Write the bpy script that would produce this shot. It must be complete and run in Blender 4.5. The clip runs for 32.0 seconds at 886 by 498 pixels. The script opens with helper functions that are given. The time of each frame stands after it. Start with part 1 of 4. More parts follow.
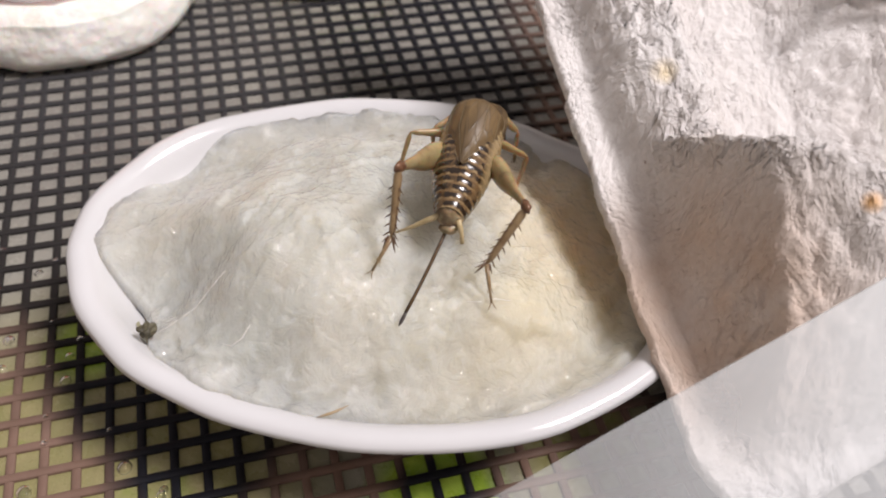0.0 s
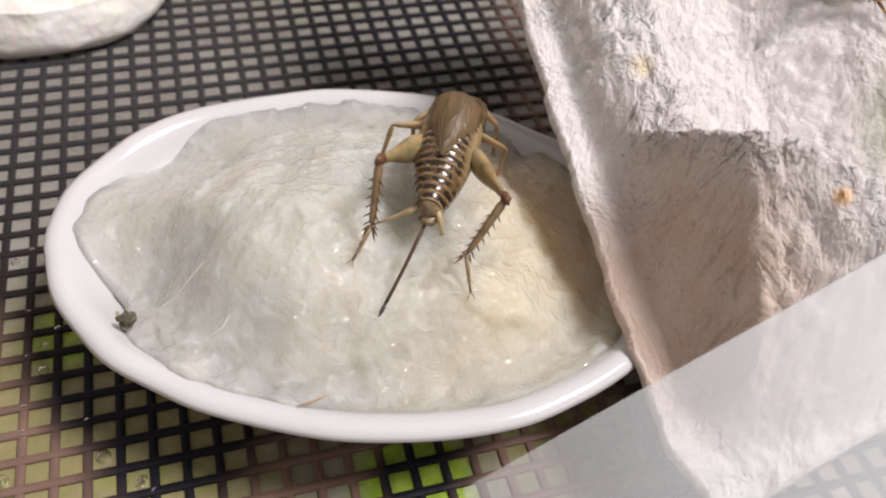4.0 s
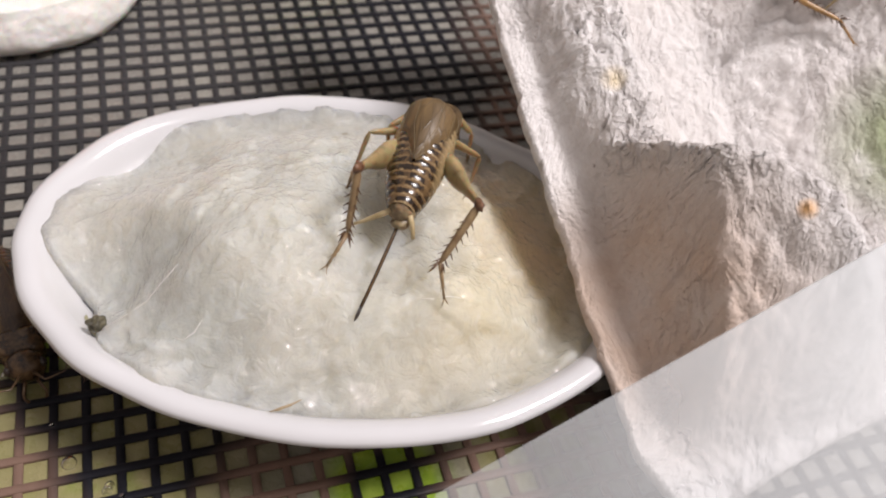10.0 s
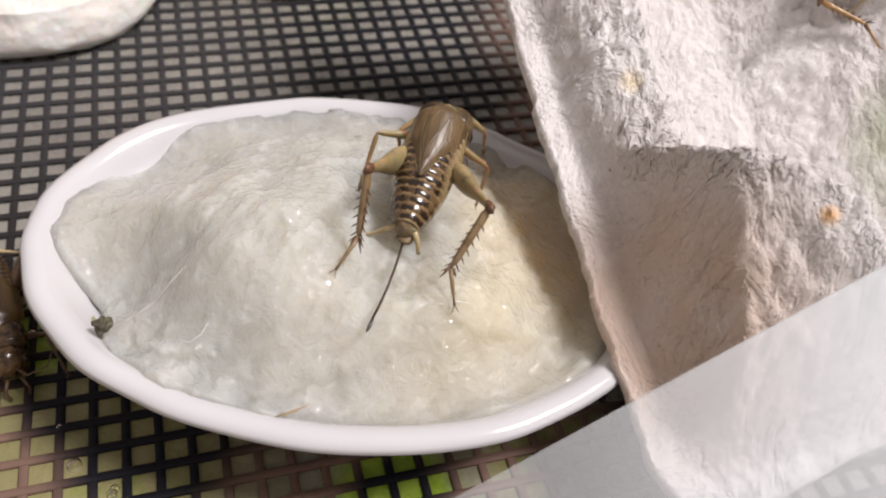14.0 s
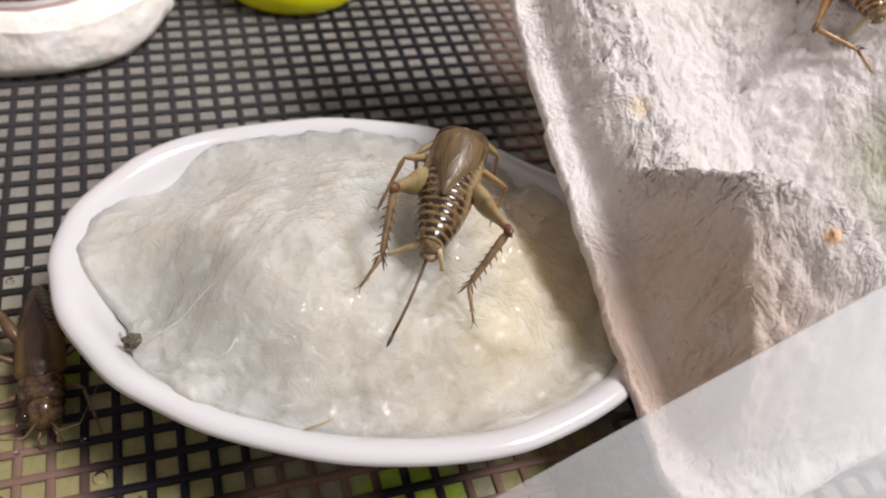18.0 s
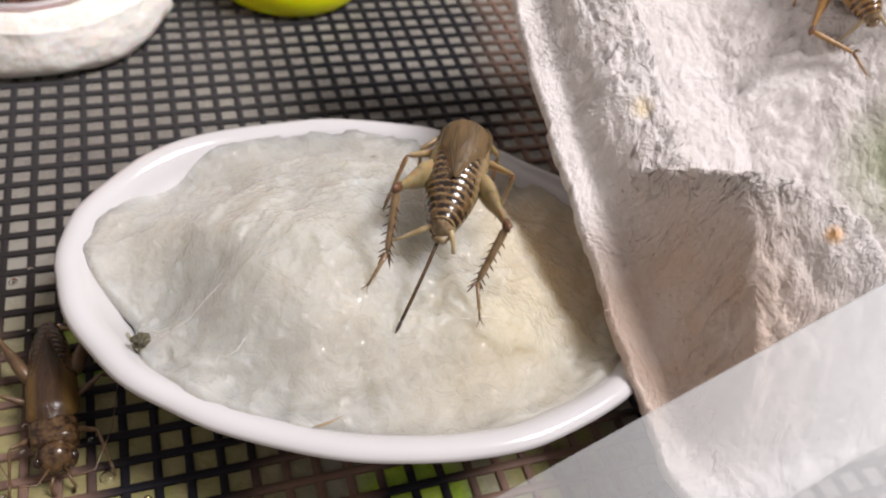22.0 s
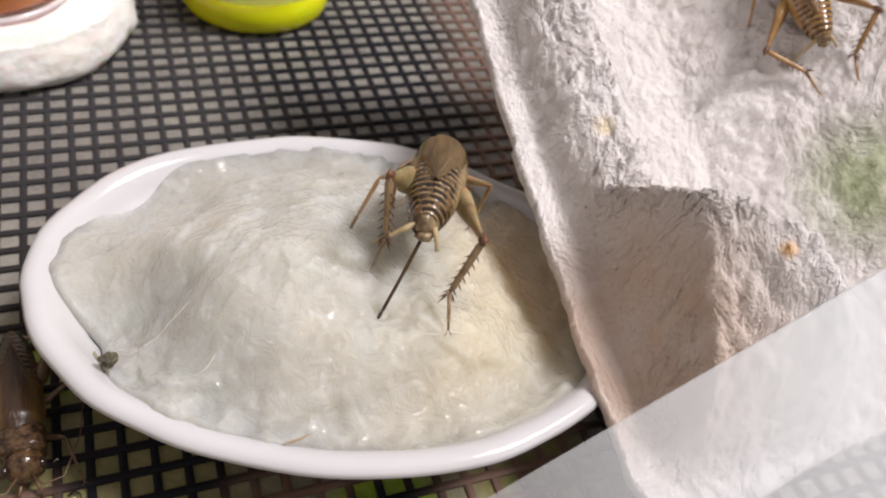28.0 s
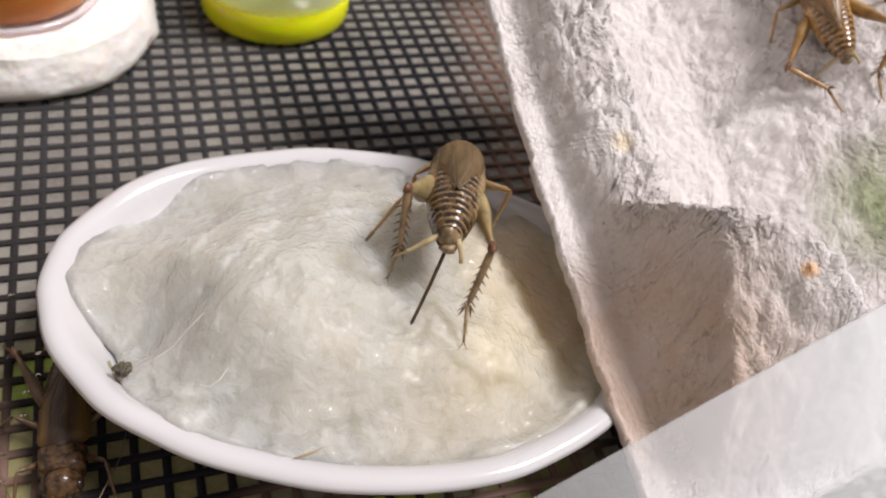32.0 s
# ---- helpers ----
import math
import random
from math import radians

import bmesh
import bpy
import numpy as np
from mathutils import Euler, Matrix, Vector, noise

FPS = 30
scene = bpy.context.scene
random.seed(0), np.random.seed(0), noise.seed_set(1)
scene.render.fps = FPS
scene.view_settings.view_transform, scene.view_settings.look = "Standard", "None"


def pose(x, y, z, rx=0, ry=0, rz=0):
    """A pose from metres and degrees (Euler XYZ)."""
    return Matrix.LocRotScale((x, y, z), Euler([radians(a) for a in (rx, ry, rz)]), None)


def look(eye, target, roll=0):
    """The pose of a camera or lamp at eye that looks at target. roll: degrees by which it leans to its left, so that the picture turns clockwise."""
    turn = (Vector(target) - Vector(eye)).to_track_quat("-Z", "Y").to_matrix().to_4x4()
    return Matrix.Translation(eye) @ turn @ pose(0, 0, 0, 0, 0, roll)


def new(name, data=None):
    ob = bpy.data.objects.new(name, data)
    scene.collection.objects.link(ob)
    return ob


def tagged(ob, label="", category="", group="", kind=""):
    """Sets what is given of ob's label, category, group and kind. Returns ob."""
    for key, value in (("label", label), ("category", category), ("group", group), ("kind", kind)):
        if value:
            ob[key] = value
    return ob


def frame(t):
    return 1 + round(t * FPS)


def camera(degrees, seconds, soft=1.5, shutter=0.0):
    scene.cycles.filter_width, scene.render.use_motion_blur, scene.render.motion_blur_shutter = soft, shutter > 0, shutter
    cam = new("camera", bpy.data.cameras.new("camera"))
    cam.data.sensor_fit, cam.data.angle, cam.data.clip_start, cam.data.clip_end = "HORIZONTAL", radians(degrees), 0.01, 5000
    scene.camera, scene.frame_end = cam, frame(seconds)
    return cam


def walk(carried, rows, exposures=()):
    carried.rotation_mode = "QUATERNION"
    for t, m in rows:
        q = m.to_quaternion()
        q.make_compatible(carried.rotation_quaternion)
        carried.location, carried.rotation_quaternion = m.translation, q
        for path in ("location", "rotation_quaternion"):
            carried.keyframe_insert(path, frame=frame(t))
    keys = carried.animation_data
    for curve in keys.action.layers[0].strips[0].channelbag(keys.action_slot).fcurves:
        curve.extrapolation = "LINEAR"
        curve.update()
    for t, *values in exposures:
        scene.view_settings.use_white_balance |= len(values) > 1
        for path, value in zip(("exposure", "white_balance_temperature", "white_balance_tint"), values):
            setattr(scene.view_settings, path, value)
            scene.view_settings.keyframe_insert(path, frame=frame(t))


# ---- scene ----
cam = camera(56.65, 32.0, soft=2.0)
cam.data.dof.use_dof = True
cam.data.dof.focus_distance = 0.072
cam.data.dof.aperture_fstop = 50.0
PATH = [
    (0, pose(-0.00703, -0.05729, 0.07377, 41.737, -2.470, -14.724)),
    (0.5, pose(-0.00702, -0.05746, 0.07384, 41.706, -2.565, -14.749)),
    (1, pose(-0.00710, -0.05750, 0.07395, 41.594, -2.757, -14.900)),
    (1.5, pose(-0.00711, -0.05756, 0.07398, 41.493, -2.933, -15.007)),
    (2, pose(-0.00716, -0.05755, 0.07412, 41.383, -3.115, -15.175)),
    (2.5, pose(-0.00707, -0.05760, 0.07416, 41.316, -3.255, -15.231)),
    (3, pose(-0.00718, -0.05769, 0.07424, 41.287, -3.502, -15.365)),
    (3.5, pose(-0.00717, -0.05768, 0.07426, 41.204, -3.646, -15.470)),
    (5.5, pose(-0.00851, -0.05785, 0.07410, 41.323, -4.659, -15.875)),
    (6, pose(-0.00838, -0.05785, 0.07412, 41.499, -4.927, -15.862)),
    (6.5, pose(-0.00831, -0.05773, 0.07421, 41.636, -5.146, -15.925)),
    (7, pose(-0.00842, -0.05772, 0.07422, 41.723, -5.367, -16.049)),
    (7.5, pose(-0.00854, -0.05775, 0.07426, 41.770, -5.555, -16.191)),
    (8, pose(-0.00853, -0.05782, 0.07431, 41.792, -5.668, -16.363)),
    (8.5, pose(-0.00849, -0.05797, 0.07437, 41.851, -5.798, -16.534)),
    (9, pose(-0.00850, -0.05811, 0.07445, 41.862, -5.966, -16.717)),
    (9.5, pose(-0.00841, -0.05805, 0.07451, 41.852, -6.102, -16.803)),
    (10, pose(-0.00842, -0.05796, 0.07442, 41.952, -6.161, -16.736)),
    (10.5, pose(-0.00809, -0.05780, 0.07440, 42.076, -5.965, -15.962)),
    (11, pose(-0.00807, -0.05753, 0.07418, 42.238, -5.791, -15.715)),
    (11.5, pose(-0.00740, -0.05756, 0.07317, 42.383, -5.554, -15.524)),
    (12, pose(-0.00731, -0.05756, 0.07312, 42.505, -5.343, -15.371)),
    (12.5, pose(-0.00736, -0.05759, 0.07310, 42.475, -5.331, -15.341)),
    (13, pose(-0.00737, -0.05752, 0.07324, 42.381, -5.385, -15.349)),
    (13.5, pose(-0.00740, -0.05748, 0.07325, 42.397, -5.504, -15.369)),
    (14, pose(-0.00735, -0.05754, 0.07326, 42.352, -5.547, -15.350)),
    (14.5, pose(-0.00736, -0.05755, 0.07323, 42.385, -5.632, -15.350)),
    (16.5, pose(-0.01068, -0.05769, 0.07482, 42.734, -6.249, -15.840)),
    (17, pose(-0.01067, -0.05791, 0.07588, 42.831, -6.418, -16.050)),
    (17.5, pose(-0.01115, -0.05781, 0.07580, 42.946, -6.498, -16.180)),
    (18, pose(-0.01120, -0.05776, 0.07565, 43.002, -6.480, -16.273)),
    (18.5, pose(-0.01121, -0.05771, 0.07556, 43.039, -6.433, -16.279)),
    (19, pose(-0.01137, -0.05773, 0.07534, 43.091, -6.387, -16.316)),
    (19.5, pose(-0.01137, -0.05769, 0.07544, 43.037, -6.351, -16.331)),
    (20, pose(-0.01134, -0.05782, 0.07553, 43.040, -6.395, -16.332)),
    (20.5, pose(-0.01174, -0.05790, 0.07547, 43.110, -6.552, -16.418)),
    (21, pose(-0.01249, -0.05787, 0.07647, 43.091, -6.667, -16.516)),
    (21.5, pose(-0.01345, -0.05803, 0.07603, 43.123, -6.862, -16.683)),
    (22, pose(-0.01307, -0.05798, 0.07590, 43.219, -7.033, -16.932)),
    (22.5, pose(-0.01289, -0.05806, 0.07535, 43.293, -7.181, -17.236)),
    (23, pose(-0.01278, -0.05815, 0.07560, 43.468, -7.464, -17.685)),
    (23.5, pose(-0.01284, -0.05832, 0.07577, 43.586, -7.704, -18.094)),
    (24, pose(-0.01267, -0.05851, 0.07644, 43.668, -7.932, -18.378)),
    (24.5, pose(-0.01268, -0.05846, 0.07664, 43.735, -8.124, -18.601)),
    (25, pose(-0.01288, -0.05845, 0.07661, 43.800, -8.239, -18.745)),
    (25.5, pose(-0.01309, -0.05860, 0.07671, 43.857, -8.290, -18.799)),
    (27.5, pose(-0.01373, -0.05855, 0.07719, 44.177, -8.538, -18.951)),
    (28, pose(-0.01344, -0.05836, 0.07697, 44.327, -8.411, -18.870)),
    (28.5, pose(-0.01344, -0.05823, 0.07698, 44.430, -8.296, -18.796)),
    (29, pose(-0.01342, -0.05816, 0.07685, 44.534, -8.171, -18.626)),
    (29.5, pose(-0.01345, -0.05819, 0.07686, 44.578, -8.094, -18.611)),
    (30, pose(-0.01341, -0.05827, 0.07689, 44.591, -8.113, -18.548)),
    (30.5, pose(-0.01344, -0.05834, 0.07706, 44.548, -8.189, -18.549)),
    (31, pose(-0.01372, -0.05825, 0.07709, 44.589, -8.319, -18.546)),
    (31.5, pose(-0.01350, -0.05815, 0.07710, 44.717, -8.309, -17.977)),
    (32, pose(-0.01322, -0.05786, 0.07692, 44.864, -8.183, -17.483)),
]
walk(cam, PATH)

# ---- light ----
SUN_DIR = Vector((0.445, -0.18, 0.875)).normalized()
world = bpy.data.worlds.new("room_light")
scene.world = world
world.use_nodes = True
wn, wl = world.node_tree.nodes, world.node_tree.links
w_co = wn.new("ShaderNodeTexCoord")
w_sep = wn.new("ShaderNodeSeparateXYZ")
w_ramp = wn.new("ShaderNodeValToRGB")
w_map = wn.new("ShaderNodeMapRange")
wl.new(w_co.outputs["Generated"], w_sep.inputs[0])
wl.new(w_sep.outputs["Z"], w_map.inputs["Value"])
w_map.inputs["From Min"].default_value = -1.0
w_map.inputs["From Max"].default_value = 1.0
wl.new(w_map.outputs[0], w_ramp.inputs[0])
w_ramp.color_ramp.elements[0].position = 0.35
w_ramp.color_ramp.elements[0].color = (0.86, 0.62, 0.48, 1)
w_ramp.color_ramp.elements[1].position = 0.85
w_ramp.color_ramp.elements[1].color = (0.78, 0.71, 0.69, 1)
wl.new(w_ramp.outputs[0], wn["Background"].inputs[0])
wn["Background"].inputs[1].default_value = 0.53

lamp_data = bpy.data.lights.new("lamp_light", "SUN")
lamp_data.energy = 4.2
lamp_data.angle = radians(17.0)
lamp_data.color = (1.0, 0.938, 0.945)
lamp = new("lamp_light", lamp_data)
lamp.matrix_world = look(SUN_DIR, (0, 0, 0))


# ---- materials ----
def mat(name, color=(0.5, 0.5, 0.5), rough=0.5, **more):
    m = bpy.data.materials.new(name)
    m.use_nodes = True
    b = m.node_tree.nodes["Principled BSDF"]
    b.inputs["Base Color"].default_value = (*color, 1)
    b.inputs["Roughness"].default_value = rough
    for k, v in more.items():
        b.inputs[k.replace("_", " ")].default_value = v
    return m


def node(m, kind, **values):
    n = m.node_tree.nodes.new(kind)
    for k, v in values.items():
        n.inputs[k.replace("_", " ")].default_value = v
    return n


def coords(m, scale=(1, 1, 1), rot=(0, 0, 0)):
    c, mp = node(m, "ShaderNodeTexCoord"), node(m, "ShaderNodeMapping")
    mp.inputs["Scale"].default_value = scale
    mp.inputs["Rotation"].default_value = rot
    m.node_tree.links.new(c.outputs["Object"], mp.inputs["Vector"])
    return mp.outputs[0]


def noise_tex(m, vec, scale, detail=4.0, rough=0.55, distort=0.0):
    n = node(m, "ShaderNodeTexNoise", Scale=scale, Detail=detail, Roughness=rough, Distortion=distort)
    m.node_tree.links.new(vec, n.inputs["Vector"])
    return n.outputs["Fac"]


def ramp(m, fac, stops):
    r = node(m, "ShaderNodeValToRGB")
    m.node_tree.links.new(fac, r.inputs[0])
    e = r.color_ramp.elements
    while len(e) < len(stops):
        e.new(0.5)
    for el, (p, c) in zip(e, stops):
        el.position, el.color = p, (*c, 1) if len(c) == 3 else c
    return r.outputs[0]


def mix(m, fac, a, b, mode="MIX"):
    n = m.node_tree.nodes.new("ShaderNodeMix")
    n.data_type, n.blend_type = "RGBA", mode
    for sock, v in ((n.inputs[0], fac), (n.inputs[6], a), (n.inputs[7], b)):
        if hasattr(v, "links"):
            m.node_tree.links.new(v, sock)
        elif isinstance(v, (int, float)):
            sock.default_value = v
        else:
            sock.default_value = (*v, 1)
    return n.outputs[2]


def put(m, socket, value):
    m.node_tree.links.new(value, m.node_tree.nodes["Principled BSDF"].inputs[socket])


def bump(m, height, strength=0.3, distance=0.001, chain=None):
    b = node(m, "ShaderNodeBump", Strength=strength, Distance=distance)
    m.node_tree.links.new(height, b.inputs["Height"])
    if chain is not None:
        m.node_tree.links.new(chain, b.inputs["Normal"])
    m.node_tree.links.new(b.outputs[0], m.node_tree.nodes["Principled BSDF"].inputs["Normal"])
    return b.outputs[0]


def grey(v):
    return (v, v, v)


def blob(m, centre, radius, soft=0.5):
    """A patch's mask: 1 inside a ball of the given radius round a place, falling to 0."""
    c = node(m, "ShaderNodeTexCoord")
    d = m.node_tree.nodes.new("ShaderNodeVectorMath")
    d.operation = "DISTANCE"
    d.inputs[1].default_value = centre
    m.node_tree.links.new(c.outputs["Object"], d.inputs[0])
    r = node(m, "ShaderNodeMapRange", From_Min=radius * (1 - soft), From_Max=radius * (1 + soft), To_Min=1.0, To_Max=0.0)
    m.node_tree.links.new(d.outputs["Value"], r.inputs["Value"])
    return r.outputs[0]


# glazed porcelain
PORCELAIN = mat("porcelain", (0.82, 0.81, 0.80), 0.16, Coat_Weight=0.4, Coat_Roughness=0.06)
v = coords(PORCELAIN)
put(PORCELAIN, "Base Color", ramp(PORCELAIN, noise_tex(PORCELAIN, v, 60, 3), [(0.3, (0.53, 0.527, 0.537)), (0.7, (0.575, 0.57, 0.585))]))
bump(PORCELAIN, noise_tex(PORCELAIN, v, 250, 3), 0.06, 0.0006)

# wet cotton wool
def wet_cotton(name, cast):
    m = mat(name, (0.6, 0.6, 0.56), 0.55, Subsurface_Weight=0.9, Subsurface_Scale=0.011, Coat_Weight=1.0, Coat_Roughness=0.05, Coat_IOR=1.6)
    v = coords(m)
    vs = coords(m, (0.35, 1.6, 1), (0, 0, radians(28)))
    big = noise_tex(m, v, 95, 4, 0.55, 0.8)
    m.node_tree.nodes["Principled BSDF"].inputs["Subsurface Radius"].default_value = (1.0, 0.90, 0.72)
    tint = ramp(m, big, [(0.30, (0.452, 0.447, 0.426)), (0.45, (0.503, 0.498, 0.464)), (0.56, (0.544, 0.530, 0.479)), (0.70, (0.589, 0.574, 0.527))])
    fib = noise_tex(m, vs, 300, 6, 0.62, 1.2)
    col = mix(m, 0.2, tint, ramp(m, fib, [(0.32, (0.426, 0.436, 0.402)), (0.50, (0.527, 0.524, 0.488)), (0.66, (0.677, 0.669, 0.639))]))
    yellowish = ramp(m, noise_tex(m, v, 170, 3, 0.5), [(0.60, grey(0.0)), (0.74, grey(0.35))])
    col = mix(m, yellowish, col, (0.551, 0.506, 0.327))
    soaked = mix(m, 0.8, blob(m, (0.016, -0.016, 0.015), 0.013, 0.7), noise_tex(m, v, 120, 3), "MULTIPLY")
    col = mix(m, soaked, col, (0.633, 0.575, 0.419))
    # cream cotton edge, coloured lighter and warmer where the tray's shadow falls
    shade_tint = mix(m, 0.30, blob(m, (0.0280, -0.005, 0.012), 0.0115, 0.40), noise_tex(m, v, 150, 3), "MULTIPLY")
    col = mix(m, shade_tint, col, (0.92, 0.77, 0.52))
    wet = mix(m, 1.0, blob(m, (-0.004, -0.004, 0.016), 0.0165, 0.25), ramp(m, noise_tex(m, v, 130, 4), [(0.38, grey(0.25)), (0.6, grey(1.0))]), "MULTIPLY")
    col = mix(m, wet, col, (0.555, 0.572, 0.545))
    put(m, "Base Color", mix(m, 1.0, col, cast, "MULTIPLY"))
    b1 = bump(m, fib, 0.16, 0.0007)
    bump(m, noise_tex(m, v, 480, 6, 0.66, 0.8), 0.5, 0.0012, b1)
    film = node(m, "ShaderNodeBump", Strength=1.0, Distance=0.0008)
    m.node_tree.links.new(noise_tex(m, coords(m, (1, 0.6, 1), (0, 0, 0.5)), 1400, 2.5, 0.55, 0.8), film.inputs["Height"])
    film2 = node(m, "ShaderNodeBump", Strength=0.5, Distance=0.0007)
    m.node_tree.links.new(noise_tex(m, v, 420, 3, 0.55), film2.inputs["Height"])
    m.node_tree.links.new(film2.outputs[0], film.inputs["Normal"])
    m.node_tree.links.new(film.outputs[0], m.node_tree.nodes["Principled BSDF"].inputs["Coat Normal"])
    return m


COTTON = wet_cotton("wet_cotton", (0.865, 0.855, 0.825))

# dry cotton wool
DRY_COTTON = mat("dry_cotton", (0.80, 0.78, 0.74), 0.85, Subsurface_Weight=0.2, Subsurface_Scale=0.002)
v = coords(DRY_COTTON)
put(DRY_COTTON, "Base Color", ramp(DRY_COTTON, noise_tex(DRY_COTTON, v, 160, 5), [(0.3, (0.72, 0.69, 0.63)), (0.7, (0.85, 0.83, 0.80))]))
b1 = bump(DRY_COTTON, noise_tex(DRY_COTTON, v, 900, 6, 0.7, 0.4), 0.3, 0.0008)
bump(DRY_COTTON, noise_tex(DRY_COTTON, v, 130, 3), 0.5, 0.003, b1)

# black plastic mesh; lit, shaded and hazy areas are put into its colour
MESH = mat("mesh_plastic", (0.02, 0.018, 0.018), 0.5, Specular_IOR_Level=0.14)
c_w = node(MESH, "ShaderNodeNewGeometry")
pos = c_w.outputs["Position"]


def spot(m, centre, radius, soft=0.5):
    """A colour patch's mask round a place on the floor."""
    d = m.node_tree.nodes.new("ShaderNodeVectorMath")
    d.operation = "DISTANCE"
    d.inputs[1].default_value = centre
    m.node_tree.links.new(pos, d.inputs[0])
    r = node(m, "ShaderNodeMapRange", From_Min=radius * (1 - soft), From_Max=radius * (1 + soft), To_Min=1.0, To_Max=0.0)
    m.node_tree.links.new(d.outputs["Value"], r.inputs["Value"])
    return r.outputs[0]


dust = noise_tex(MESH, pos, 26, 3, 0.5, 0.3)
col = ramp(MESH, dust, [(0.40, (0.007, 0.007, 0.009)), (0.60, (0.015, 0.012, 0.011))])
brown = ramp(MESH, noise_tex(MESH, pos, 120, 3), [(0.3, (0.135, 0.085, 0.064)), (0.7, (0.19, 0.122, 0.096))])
# pale haze over the far bars, put into their colour as grey
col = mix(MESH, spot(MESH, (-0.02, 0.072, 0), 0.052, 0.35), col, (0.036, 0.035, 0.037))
# warm light on the bars, put into their colour as brown patches
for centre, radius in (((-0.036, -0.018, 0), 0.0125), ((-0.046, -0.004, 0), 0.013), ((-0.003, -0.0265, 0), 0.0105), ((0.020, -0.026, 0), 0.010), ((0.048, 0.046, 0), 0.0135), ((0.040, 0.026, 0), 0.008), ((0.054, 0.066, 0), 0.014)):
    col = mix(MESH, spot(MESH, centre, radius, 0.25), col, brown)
# shade on the bars, put into their colour as near-black patches
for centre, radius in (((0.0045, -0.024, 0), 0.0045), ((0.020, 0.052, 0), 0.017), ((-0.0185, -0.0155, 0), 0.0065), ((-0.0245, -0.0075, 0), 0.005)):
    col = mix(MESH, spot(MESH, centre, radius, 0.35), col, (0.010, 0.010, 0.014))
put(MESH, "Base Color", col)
put(MESH, "Roughness", ramp(MESH, noise_tex(MESH, pos, 900, 4), [(0.35, grey(0.35)), (0.65, grey(0.65))]))
bump(MESH, noise_tex(MESH, pos, 1500, 3), 0.25, 0.0003)

# wet tray under the mesh
TRAY = mat("wet_tray", (0.431, 0.435, 0.335), 0.25, Specular_IOR_Level=0.4)
v = coords(TRAY)
base = ramp(TRAY, noise_tex(TRAY, v, 45, 4, 0.55, 0.4), [(0.34, (0.157, 0.149, 0.135)), (0.5, (0.204, 0.194, 0.174)), (0.66, (0.251, 0.241, 0.208))])
olive = ramp(TRAY, noise_tex(TRAY, v, 140, 3), [(0.35, (0.173, 0.167, 0.066)), (0.6, (0.237, 0.208, 0.102)), (0.75, (0.173, 0.208, 0.047))])
base = mix(TRAY, blob(TRAY, (-0.028, -0.016, 0), 0.022, 0.35), base, olive)
leafy = ramp(TRAY, noise_tex(TRAY, v, 300, 3), [(0.4, (0.182, 0.275, 0.026)), (0.6, (0.281, 0.378, 0.046))])
base = mix(TRAY, blob(TRAY, (0.0045, -0.024, 0), 0.006, 0.25), base, leafy)
base = mix(TRAY, blob(TRAY, (-0.027, 0.001, 0), 0.0045, 0.3), base, leafy)
base = mix(TRAY, blob(TRAY, (0.020, -0.022, 0), 0.008, 0.4), base, olive)
put(TRAY, "Base Color", base)
put(TRAY, "Roughness", ramp(TRAY, noise_tex(TRAY, v, 500, 3), [(0.35, grey(0.12)), (0.65, grey(0.45))]))
bump(TRAY, noise_tex(TRAY, v, 420, 4), 0.5, 0.0008)

# moulded pulp
PULP = mat("moulded_pulp", (0.55, 0.50, 0.47), 0.92, Specular_IOR_Level=0.2)
v = coords(PULP)
vf = coords(PULP, (1.5, 0.55, 0.8), (0.3, 0.2, 0.5))
vw = coords(PULP, (1.3, 1.0, 0.45), (0.1, 0.0, 0.3))
col = ramp(PULP, noise_tex(PULP, v, 90, 5, 0.55), [(0.3, (0.62, 0.58, 0.56)), (0.55, (0.67, 0.642, 0.632)), (0.75, (0.71, 0.69, 0.682))])
col = mix(PULP, 0.28, col, ramp(PULP, noise_tex(PULP, vf, 1300, 5, 0.7, 0.8), [(0.35, (0.60, 0.55, 0.52)), (0.62, (0.87, 0.84, 0.83))]))
specks = ramp(PULP, noise_tex(PULP, v, 1250, 2, 0.4), [(0.755, grey(0.0)), (0.79, grey(0.8))])
col = mix(PULP, specks, col, (0.26, 0.21, 0.19))
flecks = ramp(PULP, noise_tex(PULP, v, 210, 1, 0.3), [(0.80, grey(0.0)), (0.83, grey(0.6))])
col = mix(PULP, flecks, col, (0.66, 0.50, 0.28))
col = mix(PULP, blob(PULP, (0.0360, -0.0245, 0.0325), 0.00062, 0.6), col, (0.78, 0.46, 0.20))
col = mix(PULP, blob(PULP, (0.0298, -0.0036, 0.0297), 0.0010, 0.7), col, (0.78, 0.66, 0.46))
# warm brown shade of the post's left wall, put into the pulp colour
post_shade = mix(PULP, 1.0, blob(PULP, (0.0290, -0.023, 0.020), 0.0110, 0.45), ramp(PULP, noise_tex(PULP, v, 160, 4), [(0.3, grey(0.55)), (0.6, grey(1.0))]), "MULTIPLY")
col = mix(PULP, post_shade, col, (0.58, 0.44, 0.35))
# mottled grey-green patch in the cup beyond the post
green_patch = ramp(PULP, noise_tex(PULP, v, 260, 5, 0.6), [(0.35, (0.20, 0.23, 0.12)), (0.55, (0.42, 0.45, 0.31)), (0.7, (0.66, 0.66, 0.60))])
col = mix(PULP, blob(PULP, (0.0640, -0.0100, 0.0230), 0.0068, 0.5), col, green_patch)
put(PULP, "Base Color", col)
fibres = ramp(PULP, noise_tex(PULP, vf, 800, 6, 0.72, 0.3), [(0.36, grey(0.0)), (0.64, grey(1.0))])
